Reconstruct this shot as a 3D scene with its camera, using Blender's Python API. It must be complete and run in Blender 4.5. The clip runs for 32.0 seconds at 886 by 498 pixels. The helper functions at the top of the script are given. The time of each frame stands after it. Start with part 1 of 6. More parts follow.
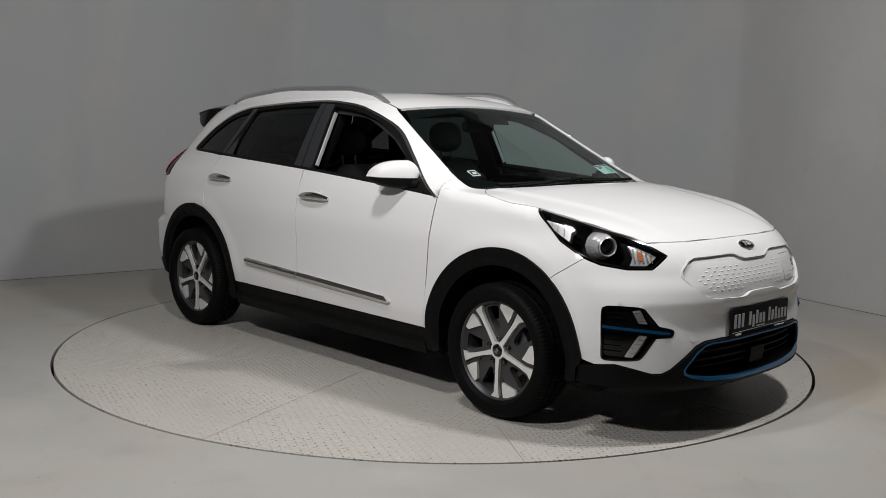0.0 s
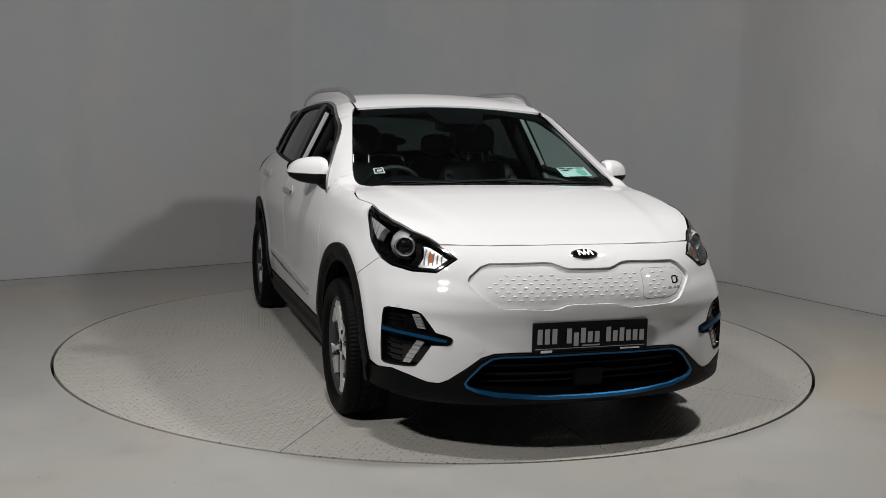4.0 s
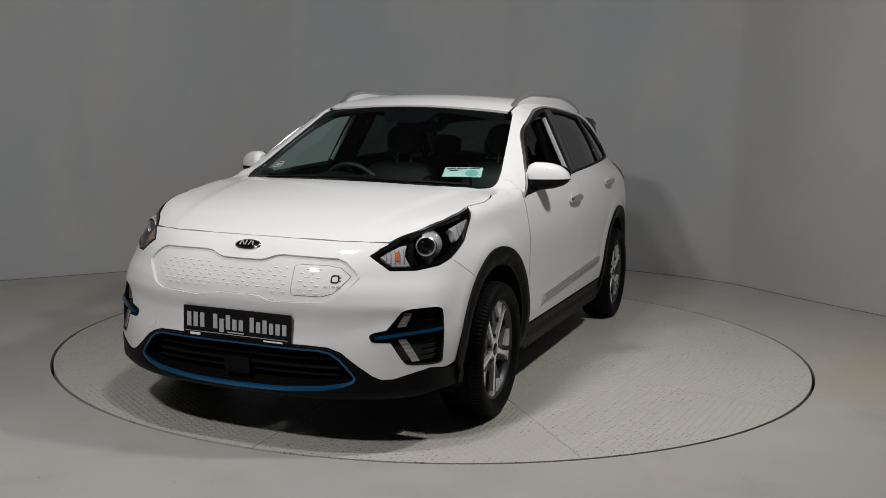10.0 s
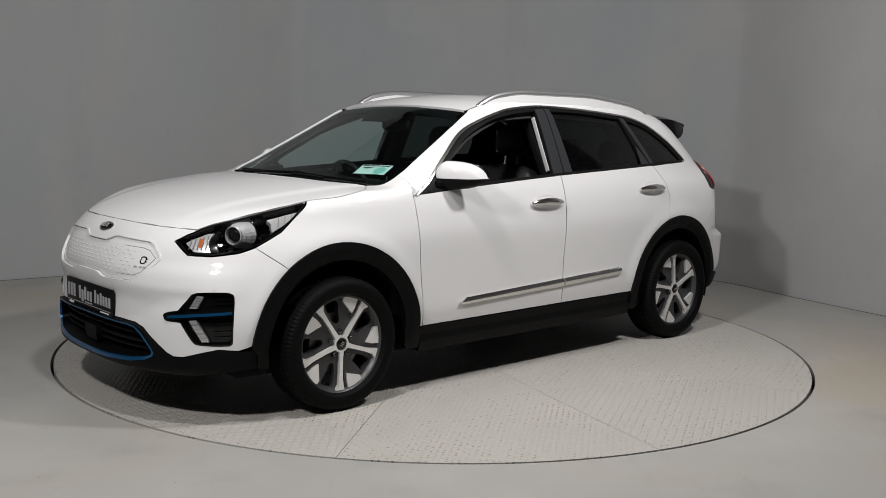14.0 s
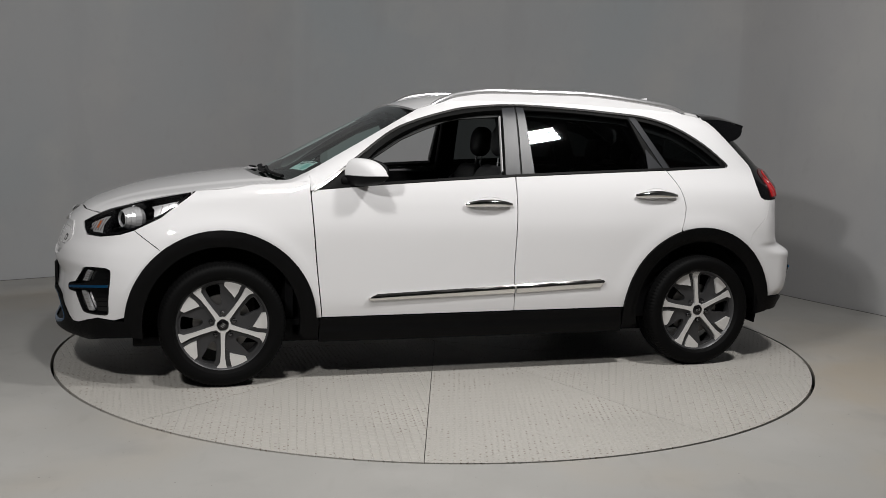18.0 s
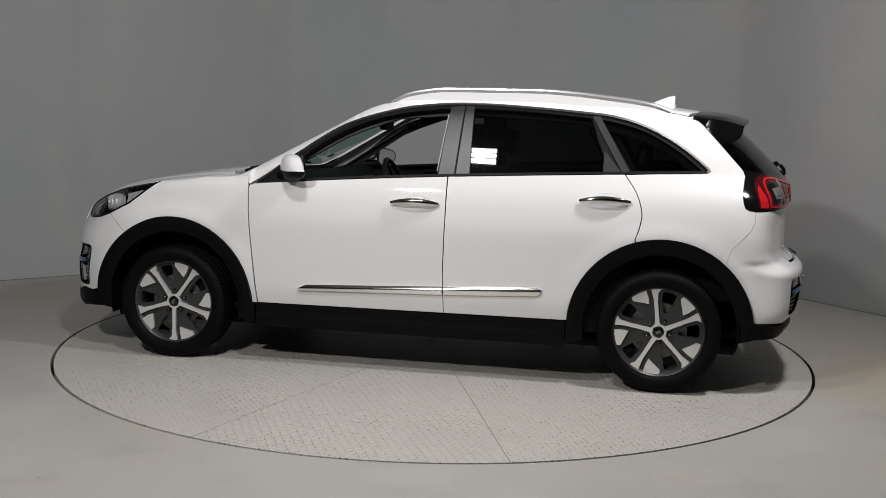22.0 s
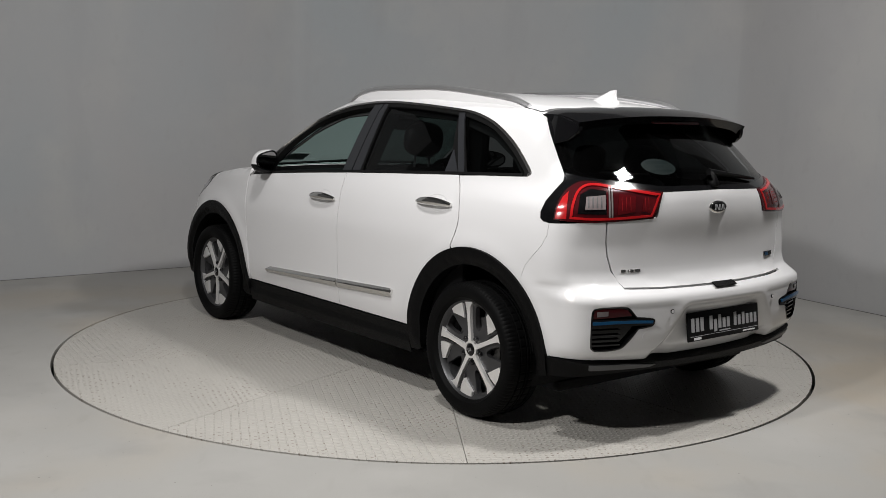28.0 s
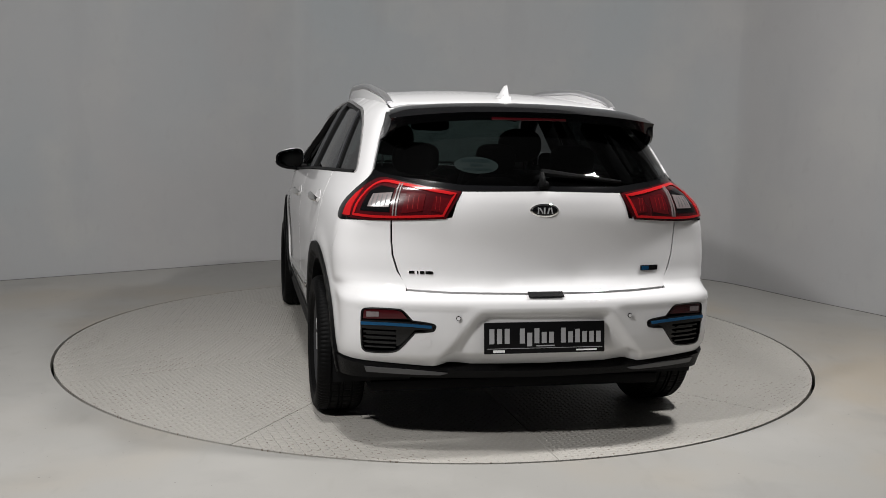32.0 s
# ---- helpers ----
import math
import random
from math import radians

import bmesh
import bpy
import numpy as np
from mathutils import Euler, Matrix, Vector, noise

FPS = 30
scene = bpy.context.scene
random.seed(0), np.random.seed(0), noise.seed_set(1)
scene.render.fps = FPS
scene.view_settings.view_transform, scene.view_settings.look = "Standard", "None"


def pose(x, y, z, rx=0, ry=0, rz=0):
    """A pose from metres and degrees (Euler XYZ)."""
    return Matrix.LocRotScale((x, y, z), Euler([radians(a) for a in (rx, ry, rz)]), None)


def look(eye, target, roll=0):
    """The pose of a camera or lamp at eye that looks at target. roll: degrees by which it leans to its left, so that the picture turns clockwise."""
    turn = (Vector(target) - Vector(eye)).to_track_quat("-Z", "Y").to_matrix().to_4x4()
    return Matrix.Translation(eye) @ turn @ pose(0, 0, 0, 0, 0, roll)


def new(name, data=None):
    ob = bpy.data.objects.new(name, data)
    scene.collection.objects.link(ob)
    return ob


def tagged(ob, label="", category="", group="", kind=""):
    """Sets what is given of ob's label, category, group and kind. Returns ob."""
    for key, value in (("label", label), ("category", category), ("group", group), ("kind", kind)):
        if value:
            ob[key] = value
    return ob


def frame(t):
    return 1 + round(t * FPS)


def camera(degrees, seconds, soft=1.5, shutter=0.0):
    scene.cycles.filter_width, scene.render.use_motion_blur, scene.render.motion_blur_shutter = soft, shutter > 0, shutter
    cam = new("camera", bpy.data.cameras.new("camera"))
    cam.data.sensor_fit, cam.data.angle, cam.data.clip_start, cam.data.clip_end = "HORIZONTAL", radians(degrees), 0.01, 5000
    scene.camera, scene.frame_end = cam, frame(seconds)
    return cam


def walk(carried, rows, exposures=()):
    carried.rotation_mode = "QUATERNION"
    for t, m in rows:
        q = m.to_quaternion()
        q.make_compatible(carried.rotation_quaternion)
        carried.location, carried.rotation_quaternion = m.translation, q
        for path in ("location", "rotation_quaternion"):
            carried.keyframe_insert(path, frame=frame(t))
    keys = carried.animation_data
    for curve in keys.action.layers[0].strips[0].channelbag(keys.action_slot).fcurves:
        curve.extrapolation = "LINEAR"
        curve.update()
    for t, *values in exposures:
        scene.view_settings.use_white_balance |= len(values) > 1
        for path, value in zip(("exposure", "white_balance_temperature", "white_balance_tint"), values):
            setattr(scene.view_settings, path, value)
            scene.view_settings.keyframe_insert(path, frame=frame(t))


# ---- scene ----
cam = camera(48.15, 32.0, soft=0.6)
EYE = look((0, -6.119, 1.388), (0.0258, -2.154, 0.8664), 1.39)

# ---------------------------------------------------------------- camera
walk(cam, [(0.0, EYE), (32.0, EYE)], [(0, -0.06), (3, -0.08), (6, -0.29), (9, -0.33), (11, -0.24), (13, -0.05), (16, -0.07), (19, -0.16), (23, -0.15), (25, -0.14), (28, 0.15), (32, 0.27)])

# ---------------------------------------------------------------- world, lamps
world = bpy.data.worlds.new("studio_world")
scene.world = world
world.use_nodes = True
world.node_tree.nodes["Background"].inputs["Color"].default_value = (0.5, 0.52, 0.55, 1)
world.node_tree.nodes["Background"].inputs["Strength"].default_value = 0.01


# ---------------------------------------------------------------- materials
def mat(name, color, rough=0.5, metal=0.0, coat=0.0, var=0.06, scale=6.0, bump=0.0, bscale=300.0, spec=0.5, rvar=0.0):
    m = bpy.data.materials.new(name)
    m.use_nodes = True
    nt = m.node_tree
    b = nt.nodes["Principled BSDF"]
    b.inputs["Roughness"].default_value = rough
    b.inputs["Metallic"].default_value = metal
    b.inputs["Coat Weight"].default_value = coat
    b.inputs["Coat Roughness"].default_value = 0.04
    b.inputs["Specular IOR Level"].default_value = spec
    tex = nt.nodes.new("ShaderNodeTexCoord")
    n1 = nt.nodes.new("ShaderNodeTexNoise")
    n1.inputs["Scale"].default_value = scale
    n1.inputs["Detail"].default_value = 6
    nt.links.new(tex.outputs["Object"], n1.inputs["Vector"])
    ramp = nt.nodes.new("ShaderNodeMapRange")
    ramp.inputs["To Min"].default_value = 1 - var
    ramp.inputs["To Max"].default_value = 1 + var
    nt.links.new(n1.outputs["Fac"], ramp.inputs["Value"])
    hsv = nt.nodes.new("ShaderNodeHueSaturation")
    hsv.inputs["Color"].default_value = (*color, 1)
    nt.links.new(ramp.outputs["Result"], hsv.inputs["Value"])
    nt.links.new(hsv.outputs["Color"], b.inputs["Base Color"])
    if rvar:
        r2 = nt.nodes.new("ShaderNodeMapRange")
        r2.inputs["To Min"].default_value = max(rough - rvar, 0.02)
        r2.inputs["To Max"].default_value = rough + rvar
        nt.links.new(n1.outputs["Fac"], r2.inputs["Value"])
        nt.links.new(r2.outputs["Result"], b.inputs["Roughness"])
    if bump:
        n2 = nt.nodes.new("ShaderNodeTexNoise")
        n2.inputs["Scale"].default_value = bscale
        n2.inputs["Detail"].default_value = 4
        nt.links.new(tex.outputs["Object"], n2.inputs["Vector"])
        bp = nt.nodes.new("ShaderNodeBump")
        bp.inputs["Strength"].default_value = bump
        bp.inputs["Distance"].default_value = 0.004
        nt.links.new(n2.outputs["Fac"], bp.inputs["Height"])
        nt.links.new(bp.outputs["Normal"], b.inputs["Normal"])
    return m


def glass_mat(name, tint, mix, rough=0.0):
    """A pane: tinted see-through sheet with a mirror-like gloss."""
    m = bpy.data.materials.new(name)
    m.use_nodes = True
    nt = m.node_tree
    nt.nodes.remove(nt.nodes["Principled BSDF"])
    out = nt.nodes["Material Output"]
    tr = nt.nodes.new("ShaderNodeBsdfTransparent")
    tr.inputs["Color"].default_value = (*tint, 1)
    gl = nt.nodes.new("ShaderNodeBsdfGlossy")
    gl.inputs["Roughness"].default_value = 0.02
    lw = nt.nodes.new("ShaderNodeLayerWeight")
    lw.inputs["Blend"].default_value = 0.5
    pw = nt.nodes.new("ShaderNodeMath")
    pw.operation = "POWER"
    pw.inputs[1].default_value = 5.0
    nt.links.new(lw.outputs["Facing"], pw.inputs[0])
    fr = nt.nodes.new("ShaderNodeMath")
    fr.operation = "MULTIPLY_ADD"
    f0 = ((mix - 1) / (mix + 1)) ** 2
    fr.inputs[1].default_value, fr.inputs[2].default_value = 1 - f0, f0
    nt.links.new(pw.outputs[0], fr.inputs[0])
    mx = nt.nodes.new("ShaderNodeMixShader")
    nt.links.new(fr.outputs[0], mx.inputs["Fac"])
    nt.links.new(tr.outputs["BSDF"], mx.inputs[1])
    nt.links.new(gl.outputs["BSDF"], mx.inputs[2])
    nt.links.new(mx.outputs["Shader"], out.inputs["Surface"])
    return m



def stains(m, rows):
    """Lays blotches over a material's colour: rows of scale, stretch in x y z, from, to, colour, amount."""
    nt = m.node_tree
    b = nt.nodes["Principled BSDF"]
    tex = nt.nodes.new("ShaderNodeTexCoord")
    prev = b.inputs["Base Color"].links[0].from_socket
    for scale, stretch, lo, hi, col, amount in rows:
        mp = nt.nodes.new("ShaderNodeMapping")
        mp.inputs["Scale"].default_value = stretch
        nt.links.new(tex.outputs["Object"], mp.inputs["Vector"])
        n = nt.nodes.new("ShaderNodeTexNoise")
        n.inputs["Scale"].default_value = scale
        n.inputs["Detail"].default_value = 6
        nt.links.new(mp.outputs["Vector"], n.inputs["Vector"])
        r = nt.nodes.new("ShaderNodeMapRange")
        r.inputs["From Min"].default_value, r.inputs["From Max"].default_value, r.inputs["To Max"].default_value = lo, hi, amount
        nt.links.new(n.outputs["Fac"], r.inputs["Value"])
        mix = nt.nodes.new("ShaderNodeMix")
        mix.data_type = "RGBA"
        mix.inputs["B"].default_value = (*col, 1)
        nt.links.new(prev, mix.inputs["A"])
        nt.links.new(r.outputs["Result"], mix.inputs["Factor"])
        prev = mix.outputs["Result"]
    nt.links.new(prev, b.inputs["Base Color"])
    return m


def wall_mat():
    """Rolled grey wall paint with cool and pale patches, faint streaks and scuffs."""
    m = mat("grey_wall_paint", (0.350, 0.347, 0.350), 0.66, 0, 0, 0.05, 1.3, 0.10, 45, rvar=0.06)
    return stains(m, ((0.5, (1, 1, 0.7), 0.42, 0.68, (0.305, 0.335, 0.352), 0.7), (1.7, (1, 1, 1), 0.50, 0.70, (0.39, 0.385, 0.375), 0.45), (2.2, (1, 1, 0.25), 0.58, 0.74, (0.29, 0.295, 0.30), 0.35), (14, (1, 1, 0.6), 0.60, 0.72, (0.31, 0.31, 0.305), 0.25), (70, (1, 1, 1), 0.745, 0.76, (0.20, 0.195, 0.19), 0.5)))


def floor_mat():
    """Worn floor paint with warm stains, scuffs and dark specks."""
    m = mat("pale_floor_paint", (0.365, 0.357, 0.338), 0.40, 0, 0, 0.07, 1.1, 0.05, 140, rvar=0.1)
    return stains(m, ((0.55, (1, 1, 1), 0.48, 0.68, (0.40, 0.335, 0.25), 0.65), (1.4, (1, 1, 1), 0.52, 0.70, (0.43, 0.42, 0.40), 0.5), (2.6, (1, 1, 1), 0.58, 0.74, (0.27, 0.26, 0.25), 0.40), (9.0, (1, 0.35, 1), 0.60, 0.72, (0.30, 0.285, 0.265), 0.35), (48.0, (1, 1, 1), 0.72, 0.74, (0.10, 0.09, 0.08), 0.8), (130.0, (1, 1, 1), 0.70, 0.72, (0.15, 0.14, 0.13), 0.5)))


def deck_mat():
    """Painted tread plate: small raised bars, turned by turns, with chips and painted-in shade."""
    m = mat("painted_tread_plate", (0.50, 0.48, 0.445), 0.42, 0, 0, 0.10, 1.7, rvar=0.1)
    nt = m.node_tree
    b = nt.nodes["Principled BSDF"]

    def math_node(op, a, c=None):
        n = nt.nodes.new("ShaderNodeMath")
        n.operation = op
        for i, v in enumerate((a, c)):
            if v is None:
                continue
            if isinstance(v, (int, float)):
                n.inputs[i].default_value = v
            else:
                nt.links.new(v, n.inputs[i])
        return n.outputs[0]
    tex = nt.nodes.new("ShaderNodeTexCoord")
    sep = nt.nodes.new("ShaderNodeSeparateXYZ")
    nt.links.new(tex.outputs["Object"], sep.inputs[0])
    k = 1 / 0.027
    u, v = math_node("MULTIPLY", sep.outputs["X"], k), math_node("MULTIPLY", sep.outputs["Y"], k)
    fu, fv = math_node("SUBTRACT", math_node("FRACT", u), 0.5), math_node("SUBTRACT", math_node("FRACT", v), 0.5)
    par = math_node("PINGPONG", math_node("ADD", math_node("FLOOR", u), math_node("FLOOR", v)), 1.0)
    sgn = math_node("SUBTRACT", math_node("MULTIPLY", par, 2.0), 1.0)
    fu2 = math_node("MULTIPLY", fu, sgn)
    p = math_node("ADD", fu2, fv)
    q = math_node("SUBTRACT", fu2, fv)
    d = math_node("ADD", math_node("POWER", math_node("MULTIPLY", p, 1.35), 2.0), math_node("POWER", math_node("MULTIPLY", q, 4.2), 2.0))
    bar = math_node("SUBTRACT", 1.0, math_node("MINIMUM", d, 1.0))
    bp = nt.nodes.new("ShaderNodeBump")
    bp.inputs["Strength"].default_value = 1.0
    bp.inputs["Distance"].default_value = 0.004
    nt.links.new(bar, bp.inputs["Height"])
    nt.links.new(bp.outputs["Normal"], b.inputs["Normal"])
    # chips of paint on the bars, in patches, and shade coloured in between them
    cell = nt.nodes.new("ShaderNodeCombineXYZ")
    nt.links.new(math_node("FLOOR", u), cell.inputs[0])
    nt.links.new(math_node("FLOOR", v), cell.inputs[1])
    wn = nt.nodes.new("ShaderNodeTexWhiteNoise")
    wn.noise_dimensions = "2D"
    nt.links.new(cell.outputs[0], wn.inputs["Vector"])
    big = nt.nodes.new("ShaderNodeTexNoise")
    big.inputs["Scale"].default_value = 1.6
    big.inputs["Detail"].default_value = 4
    nt.links.new(tex.outputs["Object"], big.inputs["Vector"])
    some = math_node("GREATER_THAN", math_node("ADD", math_node("MULTIPLY", wn.outputs["Value"], 0.30), big.outputs["Fac"]), 0.75)
    chip_v = math_node("MULTIPLY", some, math_node("MULTIPLY", math_node("LESS_THAN", d, 0.55), math_node("GREATER_THAN", p, -0.12)))
    # the bars' shading, put into the colour: darker between them
    groove_shade = math_node("MULTIPLY", math_node("SUBTRACT", 1.0, bar), 0.18)
    gm = nt.nodes.new("ShaderNodeMix")
    gm.data_type = "RGBA"
    gm.inputs["B"].default_value = (0.17, 0.155, 0.135, 1)
    nt.links.new(b.inputs["Base Color"].links[0].from_socket, gm.inputs["A"])
    nt.links.new(groove_shade, gm.inputs["Factor"])
    nt.links.new(gm.outputs["Result"], b.inputs["Base Color"])
    mix = nt.nodes.new("ShaderNodeMix")
    mix.data_type = "RGBA"
    mix.inputs["B"].default_value = (0.17, 0.12, 0.085, 1)
    old = b.inputs["Base Color"].links[0].from_socket
    nt.links.new(old, mix.inputs["A"])
    nt.links.new(math_node("MULTIPLY", chip_v, 0.7), mix.inputs["Factor"])
    nt.links.new(mix.outputs["Result"], b.inputs["Base Color"])
    return m


PAINT = mat("white_pearl_paint", (0.655, 0.65, 0.655), 0.5, 0.0, 0.9, 0.012, 3.0, spec=0.12)
CLAD = mat("black_textured_plastic", (0.0024, 0.0024, 0.0026), 0.48, 0, 0, 0.15, 20, 0.2, 900, spec=0.1)
DULL = mat("dull_grey_plastic", (0.07, 0.07, 0.072), 0.5)
JAMB = mat("pale_grey_trim", (0.42, 0.42, 0.42), 0.5)
GLOSSBLACK = mat("gloss_black_plastic", (0.004, 0.004, 0.0045), 0.10, 0, 0.1, 0.05, spec=0.35)
SEAL = mat("black_rubber_seal", (0.006, 0.006, 0.006), 0.5, spec=0.1)
PILLAR = mat("satin_black_film", (0.022, 0.023, 0.026), 0.38, 0, 0, 0.08, 10, spec=0.35)
CHROME = mat("chrome_trim", (0.78, 0.77, 0.75), 0.09, 1.0, 0, 0.03)
TRIM = mat("bright_window_trim", (0.62, 0.61, 0.60), 0.24, 1.0, 0, 0.03)
SATIN = mat("satin_silver", (0.55, 0.55, 0.56), 0.33, 0.85, 0, 0.04)
BLUE = mat("metallic_blue_trim", (0.008, 0.11, 0.27), 0.30, 0.75, 0.5, 0.08)
TYRE = mat("tyre_rubber", (0.0024, 0.0024, 0.0025), 0.6, 0, 0, 0.2, 30, 0.15, 500, spec=0.08)
ALLOY = mat("machined_alloy", (0.78, 0.77, 0.76), 0.33, 0.55, 0, 0.05, 40)
DARKCHROME = mat("dark_chrome", (0.10, 0.10, 0.105), 0.18, 1.0)
DARKALLOY = mat("dark_grey_alloy", (0.045, 0.045, 0.047), 0.40, 0.4, 0, 0.08, 20)
INTERIOR = mat("black_interior_plastic", (0.0035, 0.0035, 0.004), 0.6, 0, 0, 0.2, 15, 0.2, 700, spec=0.12)
LEATHER = mat("black_leather", (0.014, 0.014, 0.015), 0.45, 0, 0, 0.2, 25, 0.3, 500)
HEADLINER = mat("grey_headliner", (0.10, 0.10, 0.10), 0.9, 0, 0, 0.05)
WALLPAINT = wall_mat()
FLOORPAINT = floor_mat()
DECK = deck_mat()
DARKJOINT = mat("dark_joint", (0.12, 0.115, 0.11), 0.9, 0, 0, 0.4, 8)
PIT = mat("dark_gap", (0.01, 0.01, 0.01), 0.8)
DARKWALL = mat("dark_wall_paint", (0.10, 0.10, 0.103), 0.9)
CEIL = mat("dark_ceiling_paint", (0.11, 0.11, 0.113), 0.9)
WSGLASS = glass_mat("green_windscreen_glass", (0.50, 0.68, 0.64), 1.45)
TINTGLASS = glass_mat("dark_privacy_glass", (0.095, 0.105, 0.105), 1.5)
CLEARLENS = glass_mat("clear_lamp_lens", (0.93, 0.93, 0.93), 1.45)
REDLENS = mat("red_lamp_lens", (0.40, 0.010, 0.012), 0.15, 0, 0.3, 0.08)
MIDRED = mat("deep_red_lens", (0.075, 0.004, 0.006), 0.15, 0, 0.3, 0.3, 50)
INNERRED = mat("inner_red_lens", (0.20, 0.010, 0.012), 0.2, 0, 0.2, 0.15, 40)
DARKRED = mat("dark_red_lamp_lens", (0.050, 0.004, 0.006), 0.15, 0, 0.25, 0.1)
LAMPCHROME = mat("lamp_reflector", (0.62, 0.62, 0.63), 0.24, 0.55, 0, 0.12, 60)
GREYLENS = mat("smoked_white_lens", (0.17, 0.145, 0.145), 0.2, 0, 0.25, 0.25, 60)
AMBER = mat("amber_lens", (0.42, 0.10, 0.02), 0.2, 0, 0.4, 0.1)
PLATE = mat("black_show_plate", (0.006, 0.006, 0.0065), 0.38, spec=0.12)
LETTER = mat("grey_plate_lettering", (0.33, 0.33, 0.34), 0.5)
WHITEPRINT = mat("white_print", (0.75, 0.75, 0.75), 0.5)
STICKER = mat("pale_green_sticker", (0.58, 0.73, 0.70), 0.5)
STICKERRED = mat("sticker_red_print", (0.12, 0.022, 0.022), 0.5)
STICKERDARK = mat("sticker_print", (0.02, 0.05, 0.05), 0.5)
STICKERGREEN = mat("sticker_seal", (0.22, 0.48, 0.44), 0.5)
STICKERGREY = mat("pale_green_film", (0.055, 0.080, 0.076), 0.5)
LINING = mat("dark_pillar_lining", (0.022, 0.023, 0.023), 0.8)
FRIT = mat("black_glass_edge", (0.004, 0.004, 0.0045), 0.5, spec=0.1)
DISC = mat("worn_brake_steel", (0.16, 0.155, 0.15), 0.45, 0.8)
MIRROR = mat("mirror_glass", (0.7, 0.7, 0.7), 0.02, 1.0)


# ---------------------------------------------------------------- mesh helpers
def mesh_from(name, verts, faces, material, smooth=True, normals=None):
    me = bpy.data.meshes.new(name)
    me.from_pydata([tuple(map(float, v)) for v in verts], [], [tuple(map(int, f)) for f in faces])
    me.materials.append(material)
    if smooth:
        me.polygons.foreach_set("use_smooth", [True] * len(me.polygons))
    me.update()
    if normals is not None:
        me.normals_split_custom_set_from_vertices([tuple(map(float, v)) for v in normals])
    return me


def put(name, me, parent, label=""):
    ob = new(name, me)
    ob.parent = parent
    if label:
        tagged(ob, label=label)
    return ob


def part(name, bm, material, parent, label="", smooth=False, bevel=0.0):
    if bevel:
        bmesh.ops.bevel(bm, geom=[e for e in bm.edges if e.calc_face_angle(0) > 0.5], offset=bevel, segments=2, affect="EDGES", profile=0.5)
    me = bpy.data.meshes.new(name)
    bm.to_mesh(me)
    bm.free()
    me.materials.append(material)
    if smooth or bevel:
        me.polygons.foreach_set("use_smooth", [True] * len(me.polygons))
        me.set_sharp_from_angle(angle=radians(35))
    return put(name, me, parent, label)


def box(sx, sy, sz, m=Matrix()):
    bm = bmesh.new()
    bmesh.ops.create_cube(bm, size=1.0, matrix=m @ Matrix.Diagonal((sx, sy, sz, 1)))
    return bm


def pchip(xs, ys):
    """A smooth monotone curve through the points."""
    xs, ys = np.array(xs, float), np.array(ys, float)
    h = np.diff(xs)
    d = np.diff(ys) / h
    m = np.zeros_like(ys)
    for i in range(1, len(xs) - 1):
        if d[i - 1] * d[i] > 0:
            w1, w2 = 2 * h[i] + h[i - 1], h[i] + 2 * h[i - 1]
            m[i] = (w1 + w2) / (w1 / d[i - 1] + w2 / d[i])
    m[0], m[-1] = d[0], d[-1]

    def f(x):
        x = np.clip(x, xs[0], xs[-1])
        i = np.clip(np.searchsorted(xs, x) - 1, 0, len(xs) - 2)
        t = (x - xs[i]) / h[i]
        return (ys[i] * (1 + 2 * t) * (1 - t) ** 2 + m[i] * h[i] * t * (1 - t) ** 2
                + ys[i + 1] * t * t * (3 - 2 * t) + m[i + 1] * h[i] * t * t * (t - 1))
    return f


def smax(a, b, k):
    h = np.maximum(k - np.abs(a - b), 0) / k
    return np.maximum(a, b) + h * h * k * 0.25


# ---------------------------------------------------------------- the car's outer form (x forward, y left, z up)
top_line = pchip([-2.3, -1.95, -1.7, -1.4, -1.0, -0.5, -0.1, 0.12, 0.30, 0.45, 0.75, 1.0, 1.08, 1.28, 1.6, 1.78, 1.94, 2.06, 2.14, 2.3],
                 [1.30, 1.385, 1.44, 1.485, 1.52, 1.54, 1.535, 1.513, 1.468, 1.398, 1.245, 1.105, 1.068, 1.048, 1.003, 0.968, 0.924, 0.88, 0.845, 0.76])
top_crown = pchip([-2.3, -1.7, -0.3, 0.3, 0.7, 1.0, 1.2, 1.7, 2.0, 2.3], [0.06, 0.05, 0.045, 0.048, 0.034, 0.018, 0.016, 0.024, 0.045, 0.05])
side_line = pchip([0.1, 0.22, 0.35, 0.44, 0.54, 0.65, 0.80, 0.92, 1.0, 1.08, 1.15, 1.30, 1.45, 1.53, 1.6],
                  [0.80, 0.835, 0.868, 0.880, 0.882, 0.886, 0.892, 0.880, 0.862, 0.832, 0.80, 0.727, 0.645, 0.595, 0.54])
front_taper = pchip([0.2, 0.5, 0.75, 0.95, 1.3], [0.010, 0.011, 0.028, 0.075, 0.085])
rear_taper = pchip([0.2, 0.6, 0.9, 1.0, 1.14, 1.5], [0.03, 0.03, 0.028, 0.032, 0.075, 0.07])
nose_line = pchip([0.1, 0.2, 0.25, 0.33, 0.45, 0.55, 0.66, 0.75, 0.80, 0.86, 0.92, 1.1],
                  [2.02, 2.11, 2.175, 2.21, 2.212, 2.20, 2.20, 2.175, 2.158, 2.13, 2.09, 1.9])
nose_bow = pchip([0.2, 0.49, 0.8, 1.0], [0.10, 0.10, 0.135, 0.15])
